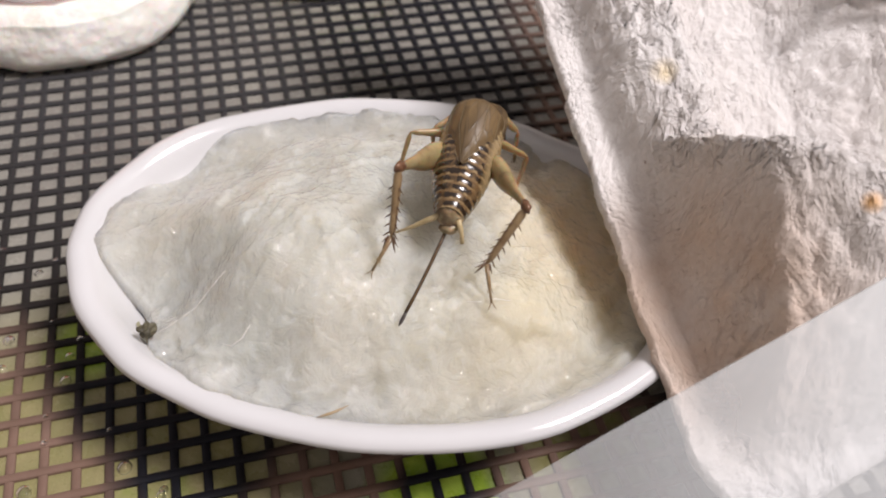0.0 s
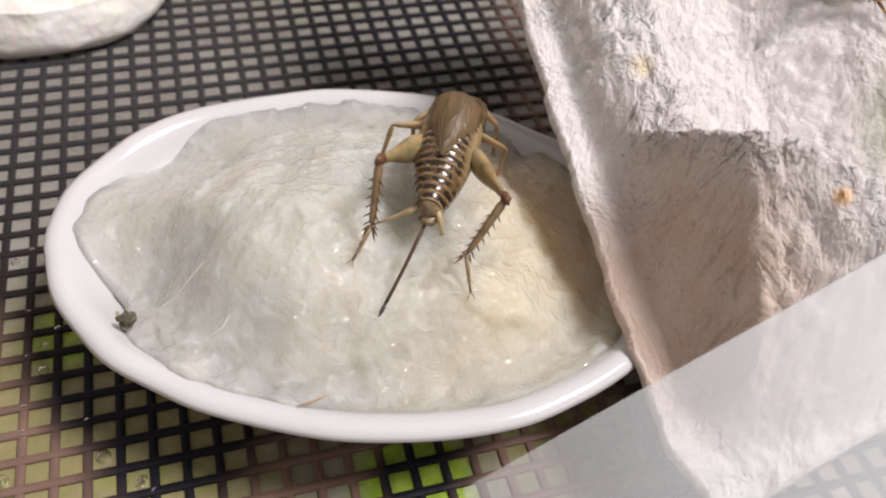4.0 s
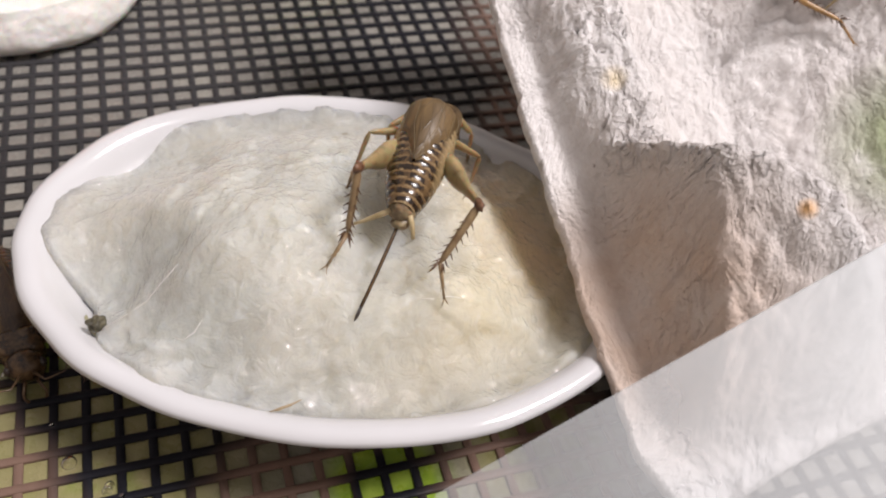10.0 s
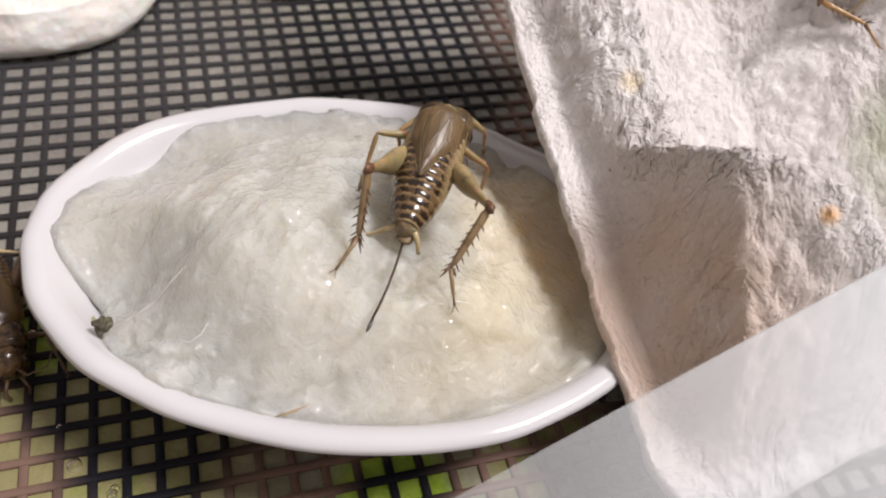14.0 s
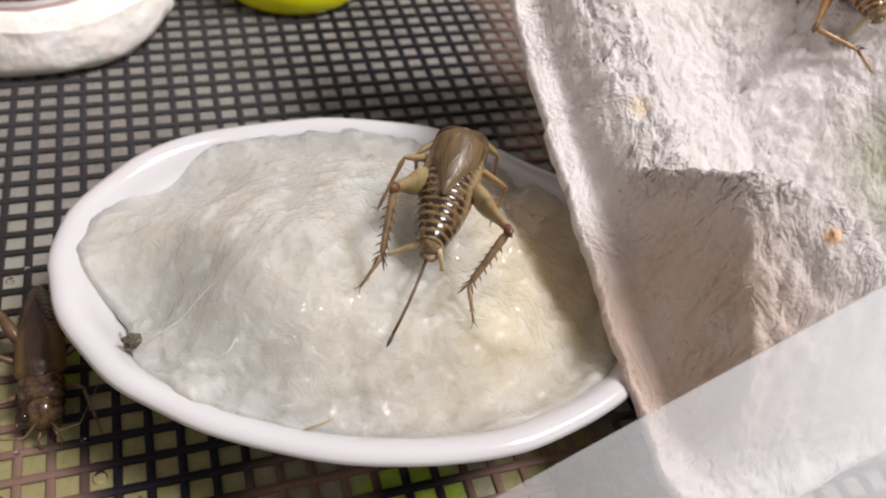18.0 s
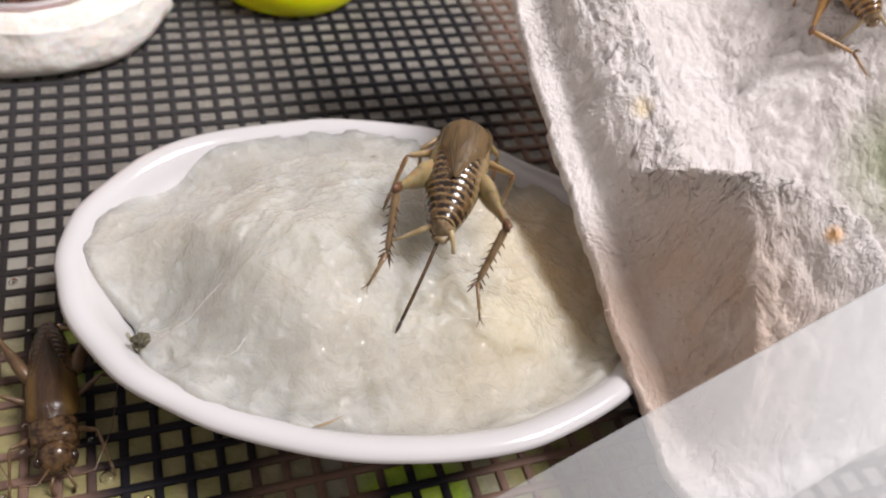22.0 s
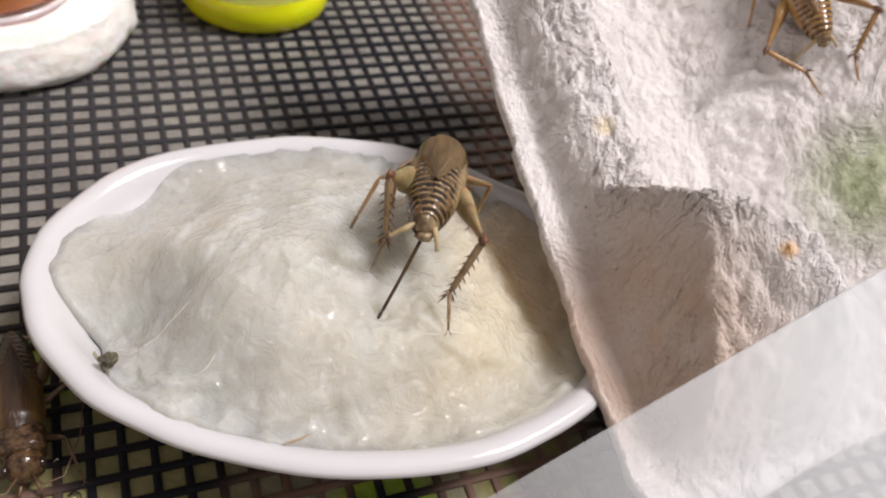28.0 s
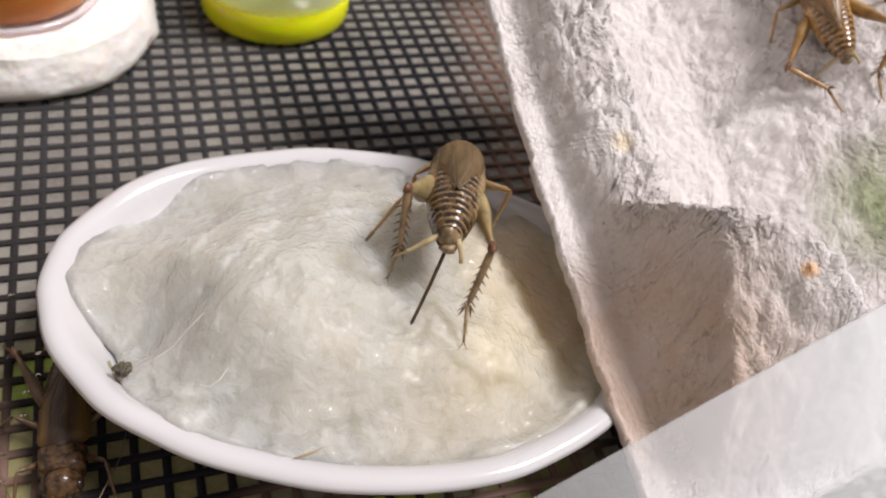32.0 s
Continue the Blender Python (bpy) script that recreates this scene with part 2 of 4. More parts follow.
creases = ramp(PULP, noise_tex(PULP, vw, 65, 7, 0.62, 0.4), [(0.465, grey(1.0)), (0.495, grey(0.0)), (0.525, grey(1.0))])
b1 = bump(PULP, fibres, 0.34, 0.0006)
b2 = bump(PULP, noise_tex(PULP, v, 420, 8, 0.64, 0.3), 0.36, 0.0020, b1)
b3 = bump(PULP, creases, 0.4, 0.0008, b2)
b4 = bump(PULP, noise_tex(PULP, vw, 120, 5, 0.6, 0.6), 0.6, 0.004, b3)
# beaded, torn pulp along the post's top
beads = ramp(PULP, noise_tex(PULP, v, 620, 3, 0.5, 0.6), [(0.36, grey(0.0)), (0.62, grey(1.0))])
torn = blob(PULP, (0.0288, -0.0102, 0.0283), 0.0026, 0.45)
for centre in ((0.0302, -0.0132, 0.0312), (0.0312, -0.0162, 0.0333), (0.0322, -0.0188, 0.0348)):
    torn = mix(PULP, 1.0, torn, blob(PULP, centre, 0.0026, 0.45), "LIGHTEN")
bump(PULP, mix(PULP, 1.0, torn, beads, "MULTIPLY"), 0.7, 0.0014, b4)

# clear plastic with a diffuse white haze
def hazed(name, low, high, tint=(0.96, 0.97, 0.98), glare_span=None):
    m = bpy.data.materials.new(name)
    m.use_nodes = True
    sn, sl = m.node_tree.nodes, m.node_tree.links
    sn.remove(sn["Principled BSDF"])
    s_tr, s_di, s_gl = sn.new("ShaderNodeBsdfTransparent"), sn.new("ShaderNodeBsdfDiffuse"), sn.new("ShaderNodeBsdfGlossy")
    s_tr.inputs[0].default_value = (*tint, 1)
    s_di.inputs[0].default_value = (0.90, 0.93, 0.95, 1)
    s_gl.inputs["Roughness"].default_value = 0.08
    s_m1, s_m2 = sn.new("ShaderNodeMixShader"), sn.new("ShaderNodeMixShader")
    haze = ramp(m, noise_tex(m, coords(m), 40, 5, 0.6, 0.5), [(0.3, grey(low)), (0.7, grey(high))])
    # haze grows along x, as the glare on the sheet does
    if glare_span:
        sep, c = node(m, "ShaderNodeSeparateXYZ"), node(m, "ShaderNodeTexCoord")
        sl.new(c.outputs["Object"], sep.inputs[0])
        along = node(m, "ShaderNodeMapRange", From_Min=glare_span[0], From_Max=glare_span[1], To_Min=0.30, To_Max=1.0)
        sl.new(sep.outputs["X"], along.inputs["Value"])
        haze = mix(m, 1.0, haze, along.outputs[0], "MULTIPLY")
    sl.new(haze, s_m1.inputs[0])
    sl.new(s_tr.outputs[0], s_m1.inputs[1])
    sl.new(s_di.outputs[0], s_m1.inputs[2])
    s_m2.inputs[0].default_value = 0.05
    sl.new(s_m1.outputs[0], s_m2.inputs[1])
    sl.new(s_gl.outputs[0], s_m2.inputs[2])
    sl.new(s_m2.outputs[0], sn["Material Output"].inputs[0])
    return m


# the sheet's bright reflection is put into its colour as white haze
SHEET = hazed("hazed_clear_plastic", 0.32, 0.42, glare_span=(0.008, 0.034))
BOTTLE_WALL = hazed("clear_bottle_plastic", 0.01, 0.04)
FROST = hazed("milky_cup_plastic", 0.30, 0.42)


# ---- building helpers (millimetres in, metres out) ----
MM = 0.001


def mesh_from(name, verts, faces, smooth=True):
    me = bpy.data.meshes.new(name)
    me.from_pydata([(x * MM, y * MM, z * MM) for x, y, z in verts], [], faces)
    if smooth:
        me.polygons.foreach_set("use_smooth", [True] * len(me.polygons))
    me.update()
    return me


def part(name, me, material, parent=None, label=""):
    ob = new(name, me)
    if material is not None and not me.materials:
        me.materials.append(material)
    if parent is not None:
        ob.parent = parent
    if label:
        ob["label"] = label
    return ob


def grid_mesh(name, nu, nv, fn, closed_u=False, closed_v=False, cap=()):
    """A sheet of nu x nv points from fn(i, j)."""
    verts = [fn(i, j) for i in range(nu) for j in range(nv)]
    faces = []
    for i in range(nu if closed_u else nu - 1):
        for j in range(nv if closed_v else nv - 1):
            a, b = i, (i + 1) % nu
            c, d = j, (j + 1) % nv
            faces.append((a * nv + c, b * nv + c, b * nv + d, a * nv + d))
    for i in cap:
        ring = [i * nv + j for j in range(nv)]
        faces.append(ring if i else ring[::-1])
    return mesh_from(name, verts, faces)


def nz(x, y, z, s, octaves=4):
    return noise.fractal(Vector((x * s, y * s, z * s)), 0.6, 2.1, octaves)


def smooth01(a, b, x):
    k = min(1.0, max(0.0, (x - a) / (b - a)))
    return k * k * (3 - 2 * k)


# ---- floor: wet tray with a square plastic mesh on it ----
tray = part("floor", grid_mesh("floor", 2, 2, lambda i, j: (-900 + 1800 * i, -900 + 1800 * j, -0.32)), TRAY)
tagged(tray, "wet grey and olive tray floor under a plastic mesh", "floor", kind="structure")

mesh_floor = tagged(new("mesh_floor"), "black plastic square mesh lying on the wet tray floor", "mesh floor", kind="structure")
PITCH, BAR = 3.0, 0.42


def bar_mesh(length):
    prof = [(-BAR, -0.42), (-BAR, -0.08), (-BAR * 0.84, 0.0), (BAR * 0.84, 0.0), (BAR, -0.08), (BAR, -0.42)]
    return grid_mesh("bar", 2, len(prof), lambda i, j: (prof[j][0], -length / 2 + length * i, prof[j][1]))


bar_y = bar_mesh(168)
bar_x = bar_mesh(204)
for k in range(-25, 38):
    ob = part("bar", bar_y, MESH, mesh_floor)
    ob.location = ((PITCH * k + 1.5) * MM, 46.5 * MM, 0)
for k in range(-13, 42):
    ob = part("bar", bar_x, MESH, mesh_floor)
    ob.location = (18 * MM, (PITCH * k + 1.5) * MM, 0.12 * MM)
    ob.rotation_euler = (0, 0, radians(90))

# ---- oval dish ----
DISH_C, DISH_A = (3.76, -3.94), radians(-19.64)
DISH_U, DISH_V = 31.0, 22.6


def dish_point(theta, off, z):
    """A point off mm outside (negative: inside) the rim's oval."""
    u, w = (DISH_U + off) * math.cos(theta), (DISH_V + off) * math.sin(theta)
    c, s = math.cos(DISH_A), math.sin(DISH_A)
    return (DISH_C[0] + u * c - w * s, DISH_C[1] + u * s + w * c, z)


DISH_PROFILE = [(-22.5, 1.2), (-14, 1.0), (-13, 0.25), (-11.5, 0.25), (-10.5, 1.4), (-8.6, 3.2), (-5.6, 6.4), (-3.2, 9.4), (-1.7, 11.4), (-0.5, 12.6),
                (0, 13.2), (-0.25, 13.75), (-0.9, 14.05), (-1.7, 14.0), (-2.4, 13.55), (-3.2, 12.5), (-5.0, 9.6), (-8.0, 6.4), (-12, 4.2), (-22.5, 3.2)]


def dish_fn(i, j):
    th = 2 * math.pi * i / 160
    off, z = DISH_PROFILE[j]
    wob = 0.5 * nz(math.cos(th) * 2, math.sin(th) * 2, 3.3, 1.0, 2) * smooth01(4, 12, z)
    return dish_point(th, off + wob, z + wob * 0.5)


dish = part("dish", grid_mesh("dish", 160, len(DISH_PROFILE), dish_fn, closed_u=True), PORCELAIN)
tagged(dish, "small white glazed oval porcelain dish standing on the mesh", "dish")


# ---- wet cotton in the dish ----
def cotton_base(x, y):
    return (14.6 + 6.6 * math.exp(-((x + 3.5) / 12.5) ** 2 - ((y + 6.5) / 11.5) ** 2)
            + 2.6 * math.exp(-((x - 13) / 8.0) ** 2 - ((y + 17.5) / 6.0) ** 2)
            + 1.8 * math.exp(-((x - 12) / 10.0) ** 2 - ((y - 1) / 9.0) ** 2))


def cotton_edge(th, rough=0.008):
    n = nz(math.cos(th) * 3, math.sin(th) * 3, 7.7, 1.0, 4)
    back = math.exp(-((th - 2.66) / 0.27) ** 2)
    flap = math.exp(-((th - 3.14) / 0.15) ** 4)
    notch = math.exp(-((th - 3.66) / 0.26) ** 2)
    fold = math.exp(-((th - 4.68) / 0.13) ** 2)
    return 0.912 + rough * n - 0.085 * back + 0.045 * flap - 0.125 * notch - 0.045 * fold


def cotton_z(x, y):
    c, s = math.cos(DISH_A), math.sin(DISH_A)
    dx, dy = x - DISH_C[0], y - DISH_C[1]
    u, w = (dx * c + dy * s) / DISH_U, (-dx * s + dy * c) / DISH_V
    r, edge = math.hypot(u, w), cotton_edge(math.atan2(w, u) % (2 * math.pi), 0.0)
    fall = min(1.0, max(0.0, (r / edge - 0.50) / 0.53) ** 1.9)
    foot = min(12.7, 13.4 - 30 * max(0.0, 0.9 - r)) - 6 * max(0.0, r - 0.9)
    z = cotton_base(x, y) * (1 - fall) + foot * fall
    z += 0.7 * nz(x, y, 0, 0.14, 2) + 0.16 * nz(0.8 * x + 0.6 * y, 1.8 * (0.8 * y - 0.6 * x), 4, 0.30, 3)
    return z


def cotton_fn(i, j):
    th = 2 * math.pi * j / 420
    k = min(i, 130) / 130
    r = cotton_edge(th) * k
    c, s = math.cos(DISH_A), math.sin(DISH_A)
    u, w = DISH_U * r * math.cos(th), DISH_V * r * math.sin(th)
    x, y = DISH_C[0] + u * c - w * s, DISH_C[1] + u * s + w * c
    z = cotton_top(x, y)
    if i > 130:
        return (DISH_C[0] + (x - DISH_C[0]) * 1.03, DISH_C[1] + (y - DISH_C[1]) * 1.03, z - 1.3)
    return (x, y, z)


LAYERS = ((-11.5, -11.0, 5.4, 3.8, -0.5, 0.42), (-0.5, -15.5, 7.5, 4.2, 0.15, 0.40), (-9.0, 1.5, 8.5, 4.8, 0.75, 0.32), (13.5, -14.5, 6.2, 4.2, -0.35, 0.38), (4.0, 5.5, 7.0, 4.2, 0.3, 0.28))


def layers(x, y):
    """Torn upper layers of the wool: each rises slowly and ends in a short step on its near side."""
    z = 0.0
    for x0, y0, rx, ry, turn, thick in LAYERS:
        dx, dy = x - x0, y - y0
        u, w = (dx * math.cos(turn) + dy * math.sin(turn)) / rx, (dy * math.cos(turn) - dx * math.sin(turn)) / ry
        k = math.hypot(u, w) / (1 + 0.30 * nz(u * 1.2 + x0, w * 1.2, y0, 0.9, 4))
        if k < 1:
            z += 1.5 * thick * smooth01(0.9, -0.8, w) * smooth01(0.1, 0.75, k) * (1 - smooth01(0.84, 1.0, k))
    return z


def sheet_step(x, y):
    """The soaked upper layer: 1 on it, 0 past its torn front edge."""
    a, r = math.atan2(y + 6, x + 3), math.hypot(x + 3, y + 6)
    front = 14.4 + 9.0 * (1 - math.cos(a + 1.40)) + 1.6 * nz(math.cos(a) * 3, math.sin(a) * 3, 44, 1.0, 5)
    return smooth01(0.25, -0.9, r - front)


def cotton_top(x, y):
    z = cotton_z(x, y) + 0.45 * sheet_step(x, y)
    u = 0.8 * x + 0.6 * y
    w = 1.5 * (0.8 * y - 0.6 * x)
    z += 0.24 * smooth01(-0.12, 0.12, nz(u, w, 21, 0.085, 4)) + 0.05 * smooth01(-0.06, 0.08, nz(u, w, 33, 0.15, 4) - 0.1) + 0.20 * nz(x, y, 15, 0.33, 3)
    z += 0.13 * nz(x, y, 9, 0.8, 4) - 0.35 + layers(x, y) + 0.26 * (0.35 - abs(nz(0.8 * x + 0.6 * y, 1.7 * (0.8 * y - 0.6 * x), 2, 0.10, 3)))
    return z


cotton = tagged(new("cotton_pad"), "wet translucent white cotton wool heaped in the oval dish", "cotton")
part("base_layer", grid_mesh("base_layer", 132, 420, cotton_fn, closed_v=True), COTTON, cotton)


# ---- egg tray of moulded pulp, leaning on the dish ----
def tray_plane(y):
    return 13.2 + 0.45 * (y + 25.6)


def tray_edge(y):
    return 22.5 + 0.9 * smooth01(5, -20, y) + 1.0 * smooth01(-18, -30, y) + 3.0 * smooth01(-28, -38, y) ** 2 + 0.35 * nz(y, 0, 0, 0.25, 3)


def soft_min(a, b, h):
    k = max(0.0, min(1.0, 0.5 + 0.5 * (a - b) / (2 * h)))
    return a * (1 - k) + b * k - 2 * h * k * (1 - k)


def soft_max(a, b, h):
    return -soft_min(-a, -b, h)


def post_z(x, y):
    """The square post: a facet sloping to the near end, a back that falls into the cup, and a far side."""
    facet = 34.5 + 1.10 * (x - 32.0) + 1.0 * (y + 18.4)
    back = 35.2 - 2.3 * (0.74 * (x - 32.0) + 0.67 * (y + 18.4))
    side = 36.5 - 1.7 * (x - 36.9)
    bevel = 34.8 + 1.14 * (x - 32.0) - 0.31 * (y + 18.4)
    return soft_min(soft_min(soft_min(facet, bevel, 0.3), back, 0.35), side, 0.8)


def cup_h(x, y, q):
    """The saddle behind the rim and the cup beyond it, over the rim's plane."""
    rise = 6.5 + 0.70 * (q - 5.5) + 1.2 * smooth01(4, 22, y)
    drop = 1.25 + 1.3 * smooth01(-3, 6, y)
    fall = 8.8 - drop * (q - 9.3)
    floor_h = -7.0 + 0.80 * max(0.0, x - 50.0) - 1.1 * max(0.0, x - 74.0)
    return soft_max(soft_min(rise, fall, 0.5), floor_h, 0.9)


CRACKS = ((34.6, 8.5, 32.7, 2.0, 0.9, 0.38), (31.3, 5.5, 30.6, 1.0, 0.6, 0.30), (36.4, 6.5, 35.2, 3.2, 0.6, 0.30), (33.4, 12.0, 33.0, 8.0, 0.7, 0.35), (27.4, -9.0, 28.3, -24.0, 0.40, 0.24),
          (28.6, -13.0, 29.2, -27.0, 0.30, 0.22), (50.9, 7.9, 52.3, 8.3, 1.5, 0.75), (38.0, -22.5, 37.2, -25.0, 0.6, 0.35), (34.2, -24.0, 35.0, -27.0, 0.5, 0.30), (60.0, 8.0, 63.5, 6.0, 0.8, 0.40), (55.0, 9.5, 58.5, 7.5, 0.6, 0.35))


def crack_depth(x, y):
    """How deep the pulp's cracks and dents are at a place."""
    z = 0.0
    for x0, y0, x1, y1, depth, width in CRACKS:
        if min(x0, x1) - 2 < x < max(x0, x1) + 2 and min(y0, y1) - 2 < y < max(y0, y1) + 2:
            ux, uy = x1 - x0, y1 - y0
            k = max(0.0, min(1.0, ((x - x0) * ux + (y - y0) * uy) / (ux * ux + uy * uy)))
            d = math.hypot(x - x0 - k * ux, y - y0 - k * uy) + 0.35 * nz(x, y, 50, 0.9, 3)
            z += depth * math.exp(-(d / width) ** 2) * (0.4 + 0.6 * math.sin(math.pi * k) ** 0.5)
    return z


def pulp_z(x, y, q):
    near_post = smooth01(24.0, 18.0, math.hypot(x - 34.0, 0.85 * (y + 22.0)))
    body = cup_h(x, y, q)
    if near_post > 0:
        post = soft_max(post_z(x, y) - tray_plane(y), body, 0.5)
        body += (post - body) * near_post
    low = smooth01(-4.0, -11.0, y)
    foot, steep = 2.5 + 1.0 * low, 2.7 + 1.1 * low
    up = 0.5 * (q - foot + math.sqrt((q - foot) ** 2 + 0.5))
    wall = 1.0 - 0.16 * min(q, 2.4) + steep * up
    w = soft_min(wall, body, 0.35 + 0.9 * smooth01(-16, -8, y))
    near = smooth01(-29.5, -34.5, y)
    w = w * (1 - near) + (1.0 + 0.12 * w) * near
    on_wall = smooth01(0.6, -0.6, wall - body) * smooth01(foot - 0.5, foot + 0.8, q)
    lumps = 0.40 * nz(x, y, 0, 0.2, 3) + 0.30 * (0.4 - abs(nz(1.4 * x, 0.8 * y + 40, 0, 0.33, 4))) + 0.20 * nz(1.3 * x, 0.7 * y, 3, 0.9, 5)
    lumps += 0.34 * (0.3 - abs(nz(x, 1.9 * y, 12, 0.42, 3))) * smooth01(4.5, 6, q)
    lumps -= 0.5 * smooth01(0.22, 0.5, nz(x, 0.7 * y, 40, 0.22, 3)) * smooth01(6, 9, q)
    # torn ridge along the post's top and pits on its facet
    ridge = smooth01(6.0, 1.5, abs(wall - body + 1.0)) * smooth01(-20.5, -17.5, y) * smooth01(-6, -9, y)
    lumps += ridge * 0.4 * nz(x, y, 8, 0.35, 2)
    pits = near_post * smooth01(0.5, 2.0, wall - body)
    lumps -= pits * 0.28 * smooth01(0.05, 0.42, nz(1.2 * x, 0.8 * y, 70, 0.5, 3))
    folds = smooth01(-6, 0, y) * smooth01(0.0, 2.0, wall - body) * smooth01(14, 9, q)
    lumps -= folds * 1.3 * smooth01(0.10, 0.0, abs(nz(1.5 * x, 0.45 * y, 81, 0.32, 3)))
    return tray_plane(y) + w + lumps * smooth01(0.5, 5, q) * (1 + 0.5 * on_wall) - crack_depth(x, y)


NX, NY = 250, 300


def pulp_top(i, j):
    fy = j / (NY - 1)
    y = -37.6 + 73.6 * fy
    xe = tray_edge(y)
    q = 88.0 * (i / (NX - 1)) ** 1.35
    x = xe + q
    yy = y + 0.19 * max(0.0, x - 27) * (1 - fy) ** 3
    return x, yy, pulp_z(x, yy, q), q


def pulp_fn(i, j):
    if i < 3:
        x, y, z, q = pulp_top(0, j)
        t = (2.1 + 0.3 * nz(0, y, 5, 0.6, 3))
        return [(x + 0.9, y, z - t), (x + 0.1, y, z - t * 0.85), (x - 0.25 + 0.25 * nz(0, y, 2, 1.4, 3), y, z - t * 0.4)][i]
    x, y, z, q = pulp_top(i - 3, j)
    return (x, y, z)


egg_tray = tagged(new("egg_tray"), "grey-white moulded pulp egg tray piece leaning on the dish", "egg tray")
RIM_ROWS = 62
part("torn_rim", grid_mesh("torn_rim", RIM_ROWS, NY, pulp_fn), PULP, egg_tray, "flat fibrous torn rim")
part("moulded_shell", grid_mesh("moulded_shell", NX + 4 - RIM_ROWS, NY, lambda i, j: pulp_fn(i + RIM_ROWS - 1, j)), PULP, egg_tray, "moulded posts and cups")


def end_wall_fn(i, j):
    x, y, z, q = pulp_top(min(i * 2, NX - 1), 0)
    return [(x, y, z), (x, y - 0.35, z - 0.5), (x, y - 0.2, z - 2.4), (x, y + 0.6, z - 2.8)][j]


part("end_wall", grid_mesh("end_wall", (NX + 1) // 2, 4, end_wall_fn), PULP, egg_tray, "thick cut end of the pulp")


# ---- small things in and round the dish ----
def lump_mesh(name, rx, ry, rz, rough=0.15, seed=0.0, nu=18, nv=12):
    """A closed, uneven lump round its own centre."""
    def fn(i, j):
        th, ph = 2 * math.pi * i / nu, math.pi * j / (nv - 1)
        d = (math.sin(ph) * math.cos(th), math.sin(ph) * math.sin(th), math.cos(ph))
        k = 1 + rough * nz(d[0] + seed, d[1], d[2], 1.6, 3)
        return (rx * k * d[0], ry * k * d[1], rz * k * d[2])
    return grid_mesh(name, nu, nv, fn, closed_u=True)


def tube(points, radii, sides=8):
    """Vertices and faces of a tapering tube along points."""
    verts, faces = [], []
    pts = [Vector(p) for p in points]
    for n, p in enumerate(pts):
        d = (pts[min(n + 1, len(pts) - 1)] - pts[max(n - 1, 0)]).normalized()
        a = d.cross(Vector((0.31, 0.17, 0.93))).normalized()
        b = d.cross(a)
        for k in range(sides):
            t = 2 * math.pi * k / sides
            verts.append(p + radii[n] * (math.cos(t) * a + math.sin(t) * b))
    for n in range(len(pts) - 1):
        for k in range(sides):
            k2 = (k + 1) % sides
            faces.append((n * sides + k, n * sides + k2, (n + 1) * sides + k2, (n + 1) * sides + k))
    faces.append(tuple(range(sides))[::-1])
    faces.append(tuple(len(verts) - sides + k for k in range(sides)))
    return verts, faces


def tubes_mesh(name, specs):
    verts, faces = [], []
    for points, radii, sides in specs:
        v0, f0 = tube(points, radii, sides)
        n = len(verts)
        verts += v0
        faces += [tuple(i + n for i in f) for f in f0]
    return mesh_from(name, verts, faces)


# paper fibres that stand off the pulp
def fibres_mesh(name, seed, count, place, radius, lengths, flow, spread, segs=4):
    """Many thin fibres, each following the surface that place() gives."""
    rnd = random.Random(seed)
    verts, faces = [], []
    for _ in range(count):
        start = place(rnd, None)
        a = flow + rnd.gauss(0, spread)
        curl = rnd.gauss(0, 0.35)
        r, step = rnd.uniform(*radius), rnd.uniform(*lengths) / segs
        x, y = start
        pts = []
        for k in range(segs + 1):
            pts.append((x, y, place(None, (x, y)) + r * (0.5 if 0 < k < segs else -1.5)))
            x, y, a = x + step * math.cos(a), y + step * math.sin(a), a + curl
        n0 = len(verts)
        for k, p in enumerate(pts):
            q = pts[min(k + 1, segs)] if k < segs else pts[k]
            p0 = pts[max(k - 1, 0)]
            dx, dy = q[0] - p0[0], q[1] - p0[1]
            d = math.hypot(dx, dy) or 1.0
            sx, sy = -dy / d * r, dx / d * r
            verts += [(p[0] + sx, p[1] + sy, p[2]), (p[0], p[1], p[2] + r), (p[0] - sx, p[1] - sy, p[2])]
        for k in range(segs):
            b = n0 + 3 * k
            faces += [(b, b + 1, b + 4, b + 3), (b + 1, b + 2, b + 5, b + 4)]
    return mesh_from(name, verts, faces)


def on_pulp(rnd, xy):
    if rnd is None:
        x, y = xy
        return pulp_z(x, y, x - tray_edge(y))
    y = rnd.uniform(-31, 14)
    return tray_edge(y) + 0.3 + 22 * rnd.random() ** 1.6, y


tagged(part("fibre_fuzz", fibres_mesh("fibre_fuzz", 8, 2200, on_pulp, (0.02, 0.05), (0.35, 1.3), radians(60), 0.9), PULP, egg_tray, "paper fibres standing off the pulp"), kind="stuff")

THREAD = mat("cotton_thread", (0.66, 0.65, 0.62), 0.5)
for line, r in (([(-18.2, -9.2), (-16.4, -8.6), (-14.6, -8.4), (-12.9, -7.8), (-11.4, -7.6)], 0.045), ([(8.4, -16.0), (9.6, -16.3), (11.0, -16.2), (12.4, -16.5)], 0.05), ([(-12.6, -13.2), (-11.8, -13.8), (-10.8, -13.7), (-10.0, -13.2)], 0.06)):
    part("loose_thread", tubes_mesh("loose_thread", [([(x, y, cotton_top(x, y) + r * 0.5) for x, y in line], [r * 0.4] + [r] * (len(line) - 2) + [r * 0.4], 6)]), THREAD, cotton, "loose cotton thread")

